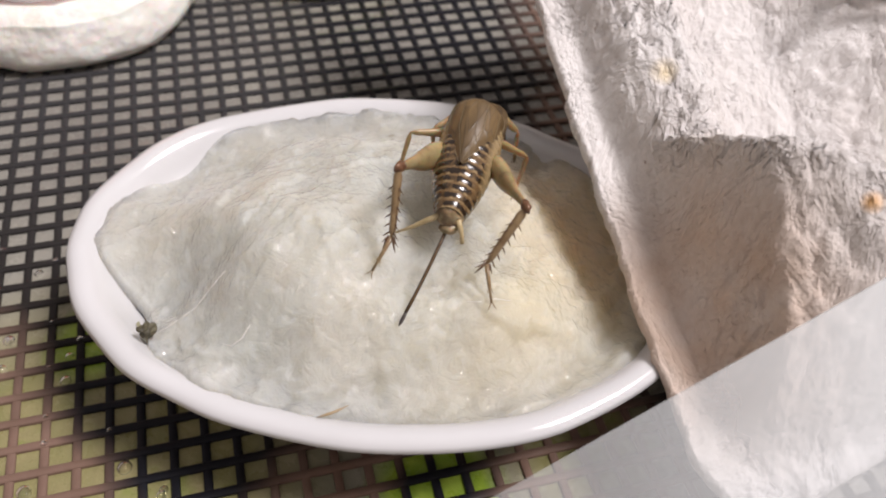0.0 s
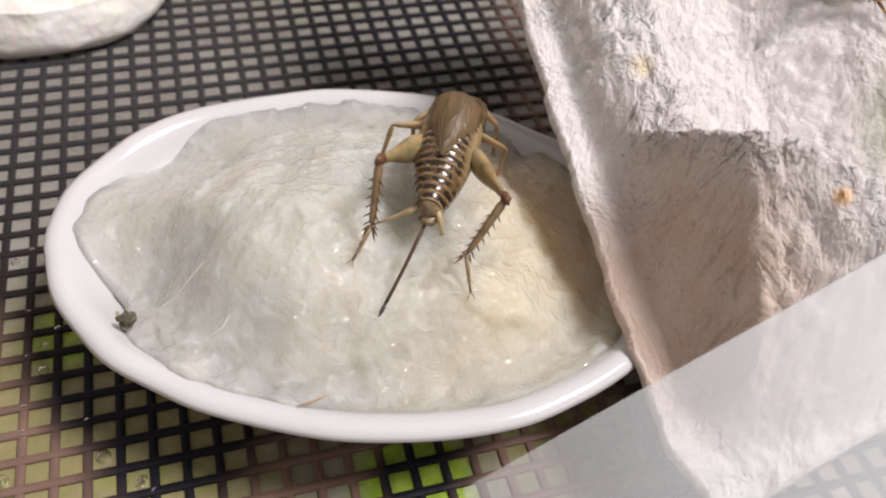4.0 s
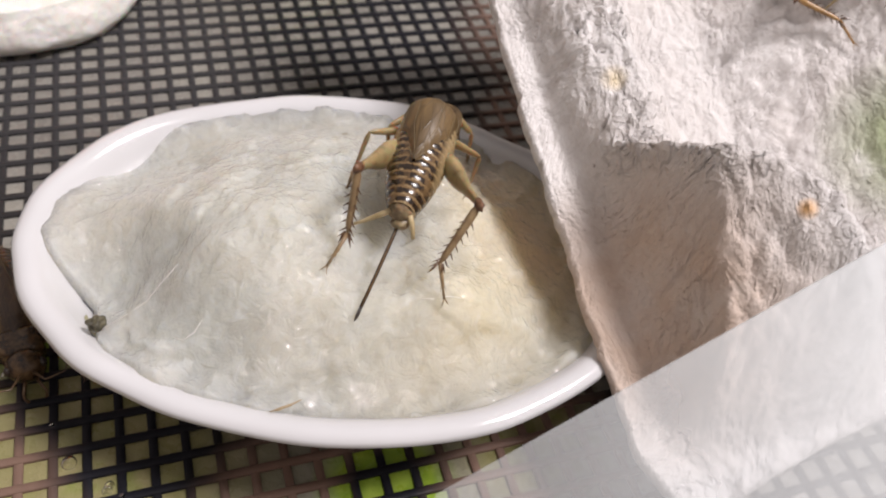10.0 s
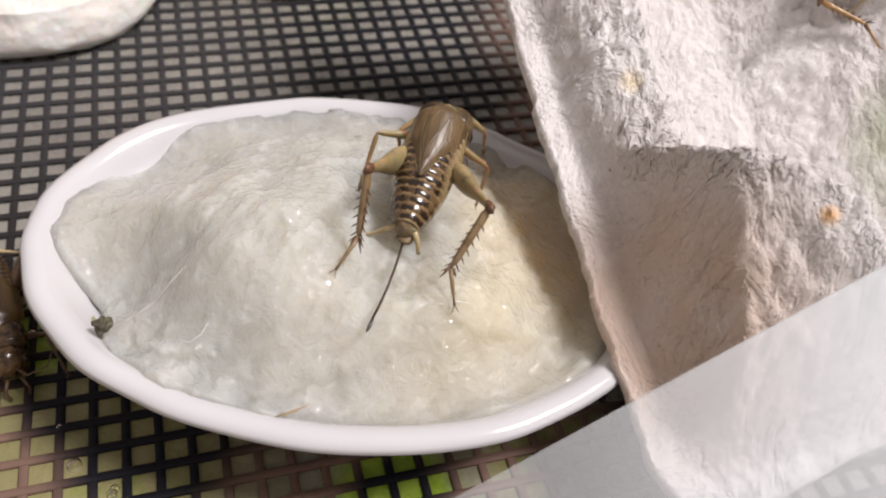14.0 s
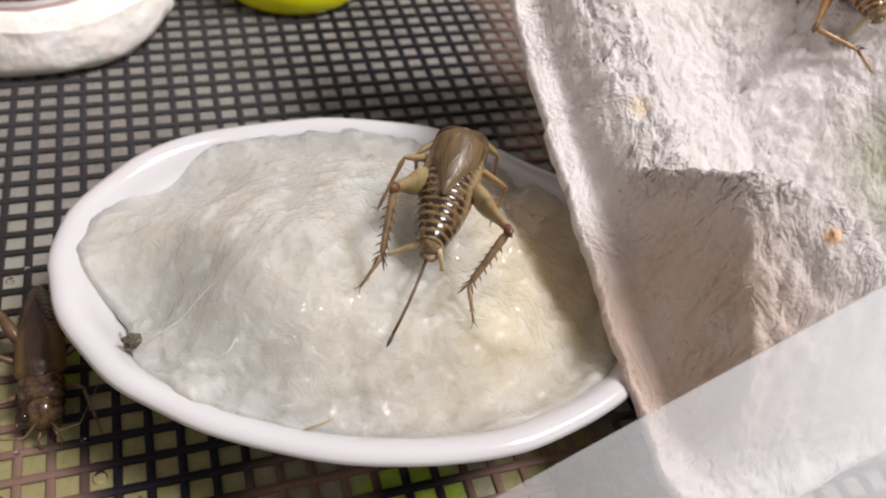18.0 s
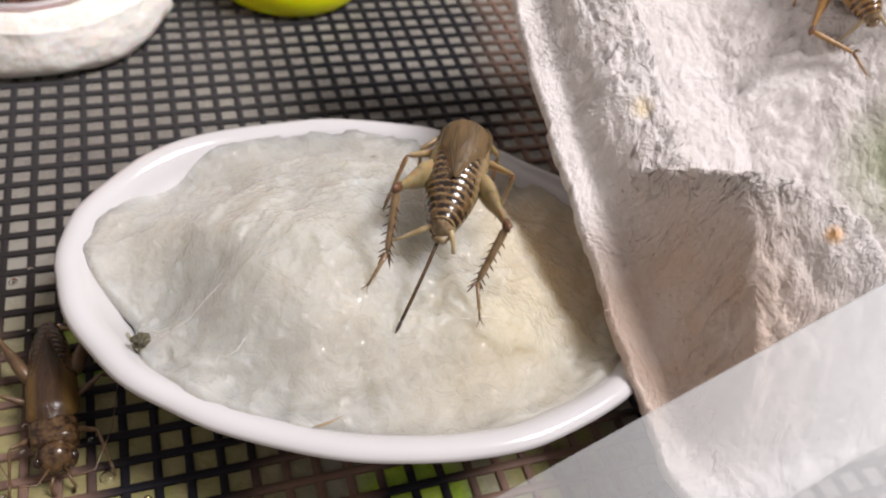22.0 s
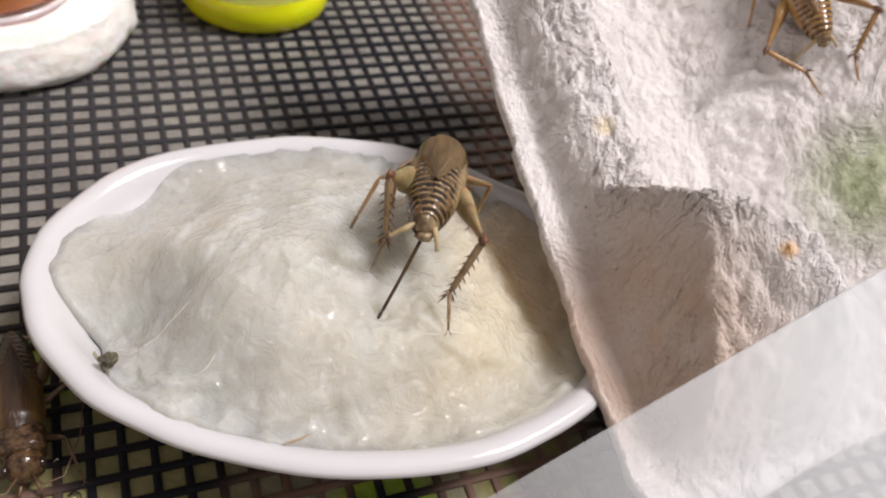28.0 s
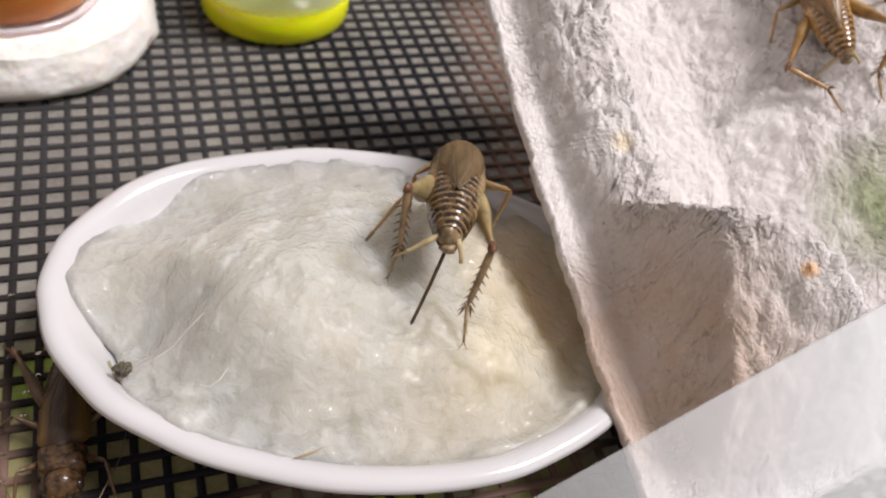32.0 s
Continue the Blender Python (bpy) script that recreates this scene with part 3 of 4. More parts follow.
DROPPING = mat("dried_dropping", (0.16, 0.15, 0.09), 0.6)
put(DROPPING, "Base Color", ramp(DROPPING, noise_tex(DROPPING, coords(DROPPING), 1500, 4), [(0.35, (0.03, 0.026, 0.016)), (0.65, (0.13, 0.115, 0.07))]))
pellet = part("food_pellet", lump_mesh("food_pellet", 0.85, 0.62, 0.6, 0.55, 2.0, 26, 18), DROPPING)
pellet.location = (-18.9 * MM, -9.6 * MM, 13.6 * MM)
pellet.rotation_euler = (0.3, 0.2, 0.5)
tagged(pellet, "small olive-brown dried food pellet between cotton and dish wall", "pellet")

# thin film of water between the pad's edge and the dish wall
DAMP = mat("olive_water_film", (0.34, 0.32, 0.20), 0.05, Coat_Weight=0.5)


def film_fn(i, j):
    th = 3.72 + 0.62 * i / 30
    wide = math.sin(math.pi * i / 30) ** 0.7
    off = -4.6 + wide * (0.2 + 1.1 * j / 5) + 0.25 * nz(th * 6, 0, 3, 1.0, 3)
    wall = 12.5 + 1.6 * (off + 3.2)
    return dish_point(th, off, wall + 0.16)


puddle = part("water_film", grid_mesh("water_film", 31, 6, film_fn), DAMP)
tagged(puddle, "thin olive water film between cotton and dish wall", "water")

SCRAP = mat("plant_scrap", (0.25, 0.23, 0.18), 0.7)
scrap = part("plant_scrap", tubes_mesh("plant_scrap", [([(-0.9, -0.3, 0), (-0.3, 0.1, 0.15), (0.3, 0.15, 0.15), (0.8, -0.1, 0)], [0.05, 0.13, 0.12, 0.05], 6)]), SCRAP)
scrap.location = (8.1 * MM, 12.5 * MM, (cotton_z(8.1, 12.5) + 0.1) * MM)
tagged(scrap, "tiny grey curled plant scrap on the cotton", "plant scrap")

FLAP = mat("brown_wet_shred", (0.30, 0.22, 0.12), 0.5)
shred = part("wet_shred", tubes_mesh("wet_shred", [([(-1.2, 0, 0), (-0.3, 0.06, 0.05), (0.6, 0.2, 0.08), (1.6, 0.5, 0.1)], [0.03, 0.14, 0.12, 0.03], 6)]), FLAP)
shred.location = (-4.6 * MM, -21.9 * MM, 13.9 * MM)
tagged(shred, "thin brown wet shred at the cotton's edge", "shred")

WATER = mat("water", (1, 1, 1), 0.02, Transmission_Weight=1.0, IOR=1.33)
bead_me = lump_mesh("water_drop", 0.5, 0.5, 0.26, 0.05, 1.0, 12, 8)
rng = random.Random(4)
BEADS = []
for _ in range(64):
    x, y = rng.uniform(-44, -20), rng.uniform(-22, 16)
    c, s = math.cos(DISH_A), math.sin(DISH_A)
    dx, dy = x - DISH_C[0], y - DISH_C[1]
    if math.hypot((dx * c + dy * s) / (DISH_U + 1), (-dx * s + dy * c) / (DISH_V + 1)) < 1:
        continue
    on_bar = rng.random() < 0.6
    if on_bar:
        x = 3 * round((x - 1.5) / 3) + 1.5
        y = 3 * round((y - 1.5) / 3) + 1.5
    else:
        x, y = 3 * round(x / 3) + rng.uniform(-0.4, 0.4), 3 * round(y / 3) + rng.uniform(-0.4, 0.4)
    BEADS.append((x, y, on_bar, rng.uniform(0.35, 0.75) if on_bar else rng.uniform(0.9, 1.7)))
for x, y, on_bar, k in BEADS:
    ob = part("water_drop", bead_me, WATER)
    ob.location = (x * MM, y * MM, (0.12 if on_bar else -0.30) * MM)
    ob.scale = (k, k, k)
    tagged(ob, "clear water drop on the black mesh", "water drop", "water drops on the mesh")

# ---- white cotton wad with an upturned bottle of orange drink ----
def wad_fn(i, j):
    th = 2 * math.pi * i / 72
    prof = [(0.0, 0.3), (0.93, 0.3), (1.0, 2.0), (0.99, 4.8), (0.93, 7.2), (0.82, 8.8), (0.6, 9.4), (0.3, 9.2), (0.0, 9.1)]
    f = j / 24 * (len(prof) - 1)
    n = min(int(f), len(prof) - 2)
    r = prof[n][0] + (prof[n + 1][0] - prof[n][0]) * (f - n)
    z = prof[n][1] + (prof[n + 1][1] - prof[n][1]) * (f - n)
    wob = 1 + 0.05 * nz(math.cos(th) * 1.5, math.sin(th) * 1.5, z * 0.1, 1.0, 3)
    x, y = 20.5 * r * wob * math.cos(th), 19.0 * r * wob * math.sin(th)
    return (x, y, max(0.2, z + 0.5 * nz(x, y, z, 0.22, 3) * smooth01(0.5, 3, z)))


wad = new("cotton_wad")
part("lower_layer", grid_mesh("lower_layer", 72, 13, wad_fn, closed_u=True), DRY_COTTON, wad)
part("upper_layer", grid_mesh("upper_layer", 72, 13, lambda i, j: wad_fn(i, j + 12), closed_u=True), DRY_COTTON, wad)
wad.location = (-31.5 * MM, 68.5 * MM, 0)
tagged(wad, "thick round wad of dry white cotton wool on the mesh", "cotton")

ORANGE = mat("orange_drink", (0.70, 0.22, 0.004), 0.15, Subsurface_Weight=0.5, Subsurface_Scale=0.006)
PINKISH = hazed("pink_rim_plastic", 0.35, 0.5, (0.93, 0.80, 0.82))


def lathe(name, prof, n=64):
    return grid_mesh(name, n, len(prof), lambda i, j: (prof[j][0] * math.cos(2 * math.pi * i / n), prof[j][0] * math.sin(2 * math.pi * i / n), prof[j][1]), closed_u=True)


bottle = tagged(new("drink_bottle"), "clear bottle of orange drink standing upside down on white cotton", "bottle")
bottle.location = (-31.8 * MM, 66.6 * MM, 9.3 * MM)
part("collar", lathe("collar", [(0, 0), (12.6, 0), (13.0, 0.25), (13.0, 0.6), (12.6, 0.8), (12.4, 0.8)]), PINKISH, bottle, "pale pink plastic rim")
part("shell", lathe("shell", [(12.4, 0.8), (12.9, 2.0), (12.9, 46), (11, 48), (0, 48.4)]), BOTTLE_WALL, bottle, "clear plastic bottle wall")
part("drink", lathe("drink", [(0, 1.2), (12.0, 1.2), (12.4, 2.0), (12.4, 38), (0, 38.01)]), ORANGE, bottle, "orange drink inside")

# ---- clear cup with yellow jelly ----
YELLOW = mat("yellow_jelly", (0.55, 0.50, 0.005), 0.18, Subsurface_Weight=0.5, Subsurface_Scale=0.004)
put(YELLOW, "Base Color", ramp(YELLOW, noise_tex(YELLOW, coords(YELLOW), 90, 3), [(0.3, (0.60, 0.64, 0.004)), (0.7, (0.70, 0.74, 0.008))]))
cup = tagged(new("jelly_cup"), "translucent plastic cup with bright yellow jelly at the bottom", "cup")
cup.location = (8.6 * MM, 74.6 * MM, 0.15 * MM)
part("jelly", lathe("jelly", [(0, 0.0), (11.2, 0.0), (12.3, 0.5), (12.7, 1.4), (12.9, 6.6), (0, 6.6)]), YELLOW, cup, "bright yellow jelly")
part("wall", lathe("wall", [(13.0, 6.0), (13.3, 6.7), (13.7, 24), (14.6, 25), (14.6, 25.8), (13.3, 25.8), (12.9, 7.0)]), FROST, cup, "milky clear plastic wall")

# ---- clear sheet leaning over the tray's near end ----
sheet_c = Vector((8.0, -32.0, 15.5))
sheet_d = (Vector((35.7, -30.6, 33.6)) - sheet_c).normalized()
sheet_n = sheet_d.cross(Vector((0.0, -0.80, -0.60))).normalized()
if sheet_n.z < 0:
    sheet_n = -sheet_n
sheet_down = sheet_n.cross(sheet_d)
if sheet_down.z > 0:
    sheet_down = -sheet_down


def sheet_fn(i, j):
    side = 0.5 if j in (1, 2) else -0.5
    s, d = (-3.0 + 60.0 * i / 24), (0.0 if j in (0, 1, 4) else 1.0)
    p = sheet_c + s * sheet_d + 0.5 * side * sheet_n
    if d:
        reach = min(75.0, (p.z - 0.4) / max(0.05, -sheet_down.z))
        p = p + reach * sheet_down
    return tuple(p)


sheet = part("plastic_sheet", grid_mesh("plastic_sheet", 25, 5, sheet_fn), SHEET)
sheet.data.polygons.foreach_set("use_smooth", [False] * len(sheet.data.polygons))
sheet.visible_shadow = False
tagged(sheet, "clear plastic sheet leaning against the egg tray, white glare put into its colour", "plastic sheet")

# ---- crickets ----
def insect_mat(name, stops, scale, rough=0.28, **more):
    m = mat(name, stops[0][1], rough, **more)
    v = coords(m)
    put(m, "Base Color", ramp(m, noise_tex(m, v, scale, 4, 0.6), stops))
    bump(m, noise_tex(m, v, 2600, 3), 0.15, 0.0002)
    return m


LEG_PALE = insect_mat("pale_leg", [(0.34, (0.16, 0.115, 0.050)), (0.46, (0.265, 0.205, 0.100)), (0.7, (0.35, 0.28, 0.145))], 500, 0.3, Subsurface_Weight=0.6, Subsurface_Scale=0.0012)
LEG_DARK = insect_mat("brown_leg", [(0.3, (0.055, 0.030, 0.015)), (0.7, (0.15, 0.092, 0.048))], 700, 0.35)
LEG_TIBIA = insect_mat("olive_shin", [(0.35, (0.15, 0.09, 0.045)), (0.65, (0.30, 0.215, 0.115))], 600, 0.3)
KNEE = insect_mat("red_knee", [(0.3, (0.06, 0.022, 0.012)), (0.7, (0.20, 0.10, 0.05))], 1500, 0.3)
SPINE = insect_mat("dark_spine", [(0.3, (0.05, 0.025, 0.012)), (0.7, (0.14, 0.07, 0.03))], 900, 0.35)
TAIL = insect_mat("cream_tail", [(0.35, (0.10, 0.06, 0.03)), (0.5, (0.21, 0.15, 0.08)), (0.68, (0.33, 0.26, 0.155))], 900, 0.35, Subsurface_Weight=0.2, Subsurface_Scale=0.0005)
CERCUS = insect_mat("cream_cercus", [(0.3, (0.36, 0.27, 0.13)), (0.7, (0.52, 0.42, 0.25))], 900, 0.4)
OVI = insect_mat("ovipositor", [(0.35, (0.018, 0.009, 0.005)), (0.65, (0.060, 0.032, 0.013))], 400, 0.42, Specular_IOR_Level=0.3)
GOLD_LINE = insect_mat("golden_groove", [(0.3, (0.11, 0.06, 0.02)), (0.7, (0.24, 0.145, 0.055))], 500, 0.4)
OVI_TIP = insect_mat("ovipositor_tip", [(0.35, (0.02, 0.015, 0.015)), (0.65, (0.06, 0.045, 0.04))], 900, 0.3)
EYE = mat("insect_eye", (0.02, 0.012, 0.01), 0.15)


def banded(name, dark, mid, pale, size=0.95):
    """One abdominal ring: thin pale hind margin, dark broken blotches on a glossy mottled plate."""
    m = mat(name, mid, 0.22, Coat_Weight=0.3, Coat_Roughness=0.14)
    c = node(m, "ShaderNodeTexCoord")
    sep = node(m, "ShaderNodeSeparateXYZ")
    m.node_tree.links.new(c.outputs["Object"], sep.inputs[0])
    info = node(m, "ShaderNodeObjectInfo")
    shift = m.node_tree.nodes.new("ShaderNodeVectorMath")
    shift.operation = "ADD"
    m.node_tree.links.new(coords(m, (1.5, 0.75, 1)), shift.inputs[0])
    m.node_tree.links.new(info.outputs["Random"], shift.inputs[1])
    r = node(m, "ShaderNodeMapRange", From_Min=0.0, From_Max=size * MM)
    m.node_tree.links.new(sep.outputs["Y"], r.inputs["Value"])
    add = node(m, "ShaderNodeMath")
    add.operation = "MULTIPLY_ADD"
    m.node_tree.links.new(noise_tex(m, shift.outputs[0], 1700, 3, 0.6), add.inputs[0])
    add.inputs[1].default_value = 0.7
    m.node_tree.links.new(r.outputs[0], add.inputs[2])
    col = ramp(m, add.outputs[0], [(0.38, pale), (0.46, mid), (0.53, dark), (0.97, dark), (1.05, mid)])
    blotch = ramp(m, noise_tex(m, shift.outputs[0], 620, 3), [(0.53, grey(0.0)), (0.62, grey(0.8))])
    col = mix(m, blotch, col, mid)
    flank = node(m, "ShaderNodeMath")
    flank.operation = "ABSOLUTE"
    m.node_tree.links.new(sep.outputs["X"], flank.inputs[0])
    stripe = node(m, "ShaderNodeMapRange", From_Min=0.0019, From_Max=0.0024)
    m.node_tree.links.new(flank.outputs[0], stripe.inputs["Value"])
    put(m, "Base Color", mix(m, stripe.outputs[0], col, pale))
    bump(m, noise_tex(m, coords(m, (1, 2, 1)), 1800, 3), 0.12, 0.0002)
    return m


RING_PALE = banded("pale_ring", (0.018, 0.010, 0.005), (0.140, 0.084, 0.037), (0.29, 0.21, 0.108))
RING_DARK = banded("dark_ring", (0.012, 0.006, 0.003), (0.055, 0.028, 0.012), (0.13, 0.075, 0.035))


def wing_mat(name, a, b, vein, flank=None):
    m = mat(name, a, 0.42, Coat_Weight=0.12, Coat_Roughness=0.25)
    v = coords(m, (1, 0.35, 1))
    col = ramp(m, noise_tex(m, v, 420, 4, 0.6), [(0.3, a), (0.7, b)])
    vor = node(m, "ShaderNodeTexVoronoi", Scale=1500)
    vor.feature = "DISTANCE_TO_EDGE"
    m.node_tree.links.new(coords(m, (1.2, 0.22, 0.5), (0, 0, 0.35)), vor.inputs["Vector"])
    lines = ramp(m, vor.outputs["Distance"], [(0.01, grey(0.45)), (0.06, grey(0.0))])
    col = mix(m, lines, col, vein)
    if flank:
        sep = node(m, "ShaderNodeSeparateXYZ")
        c = node(m, "ShaderNodeTexCoord")
        m.node_tree.links.new(c.outputs["Object"], sep.inputs[0])
        side = node(m, "ShaderNodeMath")
        side.operation = "ABSOLUTE"
        m.node_tree.links.new(sep.outputs["X"], side.inputs[0])
        band = node(m, "ShaderNodeMapRange", From_Min=0.0012, From_Max=0.0021)
        m.node_tree.links.new(side.outputs[0], band.inputs["Value"])
        col = mix(m, band.outputs[0], col, flank)
    put(m, "Base Color", col)
    bump(m, lines, 0.25, 0.0003)
    return m


WING_PALE = wing_mat("pale_wing", (0.050, 0.030, 0.011), (0.150, 0.094, 0.038), (0.030, 0.017, 0.007))
WING_DARK = wing_mat("dark_wing", (0.012, 0.005, 0.003), (0.050, 0.024, 0.009), (0.09, 0.05, 0.018), (0.13, 0.075, 0.018))
wing_rim_pale = insect_mat("pale_vein", [(0.3, (0.10, 0.07, 0.035)), (0.7, (0.26, 0.20, 0.11))], 500, 0.3)
wing_rim_dark = insect_mat("dark_vein", [(0.3, (0.03, 0.016, 0.006)), (0.7, (0.12, 0.07, 0.025))], 500, 0.3)
RING_GOLD = banded("golden_ring", (0.06, 0.028, 0.009), (0.26, 0.14, 0.045), (0.42, 0.25, 0.09))
WING_GOLD = wing_mat("golden_wing", (0.10, 0.05, 0.016), (0.24, 0.13, 0.045), (0.36, 0.22, 0.09))
LEG_GOLD = insect_mat("golden_leg", [(0.3, (0.20, 0.10, 0.032)), (0.7, (0.42, 0.25, 0.09))], 500, 0.3)
THORAX_PALE = insect_mat("pale_thorax", [(0.38, (0.025, 0.015, 0.008)), (0.5, (0.085, 0.055, 0.027)), (0.7, (0.17, 0.12, 0.065))], 420, 0.25)
THORAX_DARK = insect_mat("dark_thorax", [(0.40, (0.020, 0.010, 0.005)), (0.5, (0.060, 0.033, 0.015)), (0.7, (0.12, 0.072, 0.034))], 900, 0.2)


def ring_mesh(y0, y1, w0, w1, h0, h1, drop):
    """An abdominal ring in its own space, from y = 0 forward."""
    def fn(i, j):
        t = 2 * math.pi * i / 28
        k = j / 4
        bulge = 1 + 0.045 * math.sin(math.pi * min(1.0, k * 1.15))
        w, h = (w0 + (w1 - w0) * k) * bulge, (h0 + (h1 - h0) * k) * bulge
        return (w * math.cos(t), (y1 - y0) * 1.12 * k, h * math.sin(t) - drop)
    return grid_mesh("abdomen_ring", 28, 5, fn, closed_u=True)


def limb_mesh(name, length, r0, r1, flat=1.0, bulge=0.0, sides=10):
    """A tapering limb from its joint along +Y."""
    def fn(i, j):
        k = j / 8
        r = r0 + (r1 - r0) * k + bulge * math.sin(math.pi * min(1.0, k * 1.25)) * (1 - k)
        end = 0.35 if j in (0, 8) else 1.0
        t = 2 * math.pi * i / sides
        return (r * flat * end * math.cos(t), length * k, r * end * math.sin(t))
    return grid_mesh(name, sides, 9, fn, closed_u=True)


SPINE_ME = tubes_mesh("spine", [([(0, 0, 0), (0, 0.5, 0.06), (0, 1.0, 0.0)], [0.11, 0.075, 0.012], 6)])


def add_spines(shin, length, count):
    """Pairs of spines along a shin, and four longer spurs at its end."""
    rows = [(length * (0.26 + 0.66 * n / (count - 1)), sx, 0.85, 48) for n in range(count) for sx in (-1, 1)]
    rows += [(length - 0.1, sx, 1.35, 20) for sx in (-1, 1)] + [(length - 0.1, sx, 1.0, 42) for sx in (-1, 1)]
    for y, sx, size, lean in rows:
        ob = part("spine", SPINE_ME, SPINE, shin)
        ob.matrix_local = pose(sx * 0.2 * MM, y * MM, 0.08 * MM, 8, 0, -sx * lean) @ Matrix.Scale(size, 4)


def tarsus_mesh(length):
    specs = [([(0, 0, 0), (0, length * 0.5, 0.02), (0, length * 0.56, -0.02), (0, length * 0.84, 0)], [0.22, 0.17, 0.12, 0.13], 7)]
    for sx in (-1, 1):
        specs.append(([(0, length * 0.82, 0), (sx * 0.2, length * 0.93, 0.08), (sx * 0.42, length * 1.02, -0.05)], [0.07, 0.05, 0.012], 5))
    for sx in (-1, 1):
        specs.append(([(sx * 0.08, length * 0.5, 0), (sx * 0.3, length * 0.68, -0.05)], [0.06, 0.012], 5))
    return tubes_mesh("tarsus", specs)


def wing_point(side, length, width, back):
    def fn(i, j):
        k = i / 26
        y = back + length * k
        full = min(1.0, 0.12 + 1.55 * k ** 0.8)
        full *= 1 - 0.35 * smooth01(0.86, 1.0, k)
        a = -0.35 + (1.75) * j / 16
        t = math.pi / 2 - side * a * (0.25 + 0.75 * full)
        w, h = width * full, (2.62 + 0.45 * smooth01(0.1, 0.8, k)) * (1 - 0.30 * smooth01(0.86, 1.0, k))
        z = h * math.sin(t) + 0.03 * side + 0.12 * (1 - k) + 0.05 * nz(y, j, 0, 0.5, 2)
        return (w * math.cos(t) * 1.02, y, z)
    return fn


def wing_mesh(side, length, width, back):
    """One wing cover: a shell folded over the flank, in body space from its hind tip forward."""
    return grid_mesh("wing_cover", 27, 17, wing_point(side, length, width, back))


def wing_line(side, length, width, back, j):
    """A vein along the wing, just proud of it."""
    fn = wing_point(side, length, width, back)
    return [(x * 1.012, y, z * 1.012) for x, y, z in (fn(i, j) for i in range(1, 26, 3))]


def aim(origin, to, up=(0, 0, 1)):
    """A pose at origin whose +Y points to a place, with its +Z as near up as it can be."""
    y = (Vector(to) - Vector(origin)).normalized()
    x = y.cross(Vector(up)).normalized()
    z = x.cross(y)
    m = Matrix((x, y, z)).transposed().to_4x4()
    return Matrix.Translation(Vector(origin) * MM) @ m


RINGS = [(0.7, 1.2, 1.45), (1.75, 1.65, 1.75), (2.9, 2.0, 2.0), (4.1, 2.3, 2.15), (5.4, 2.5, 2.3), (6.7, 2.6, 2.35), (8.0, 2.8, 2.4), (9.4, 2.75, 2.4), (10.8, 2.6, 2.4)]


def girth(y):
    for (y0, w0, h0), (y1, w1, h1) in zip(RINGS, RINGS[1:]):
        if y <= y1 + 1e-6:
            k = (y - y0) / (y1 - y0)
            return w0 + (w1 - w0) * k, h0 + (h1 - h0) * k


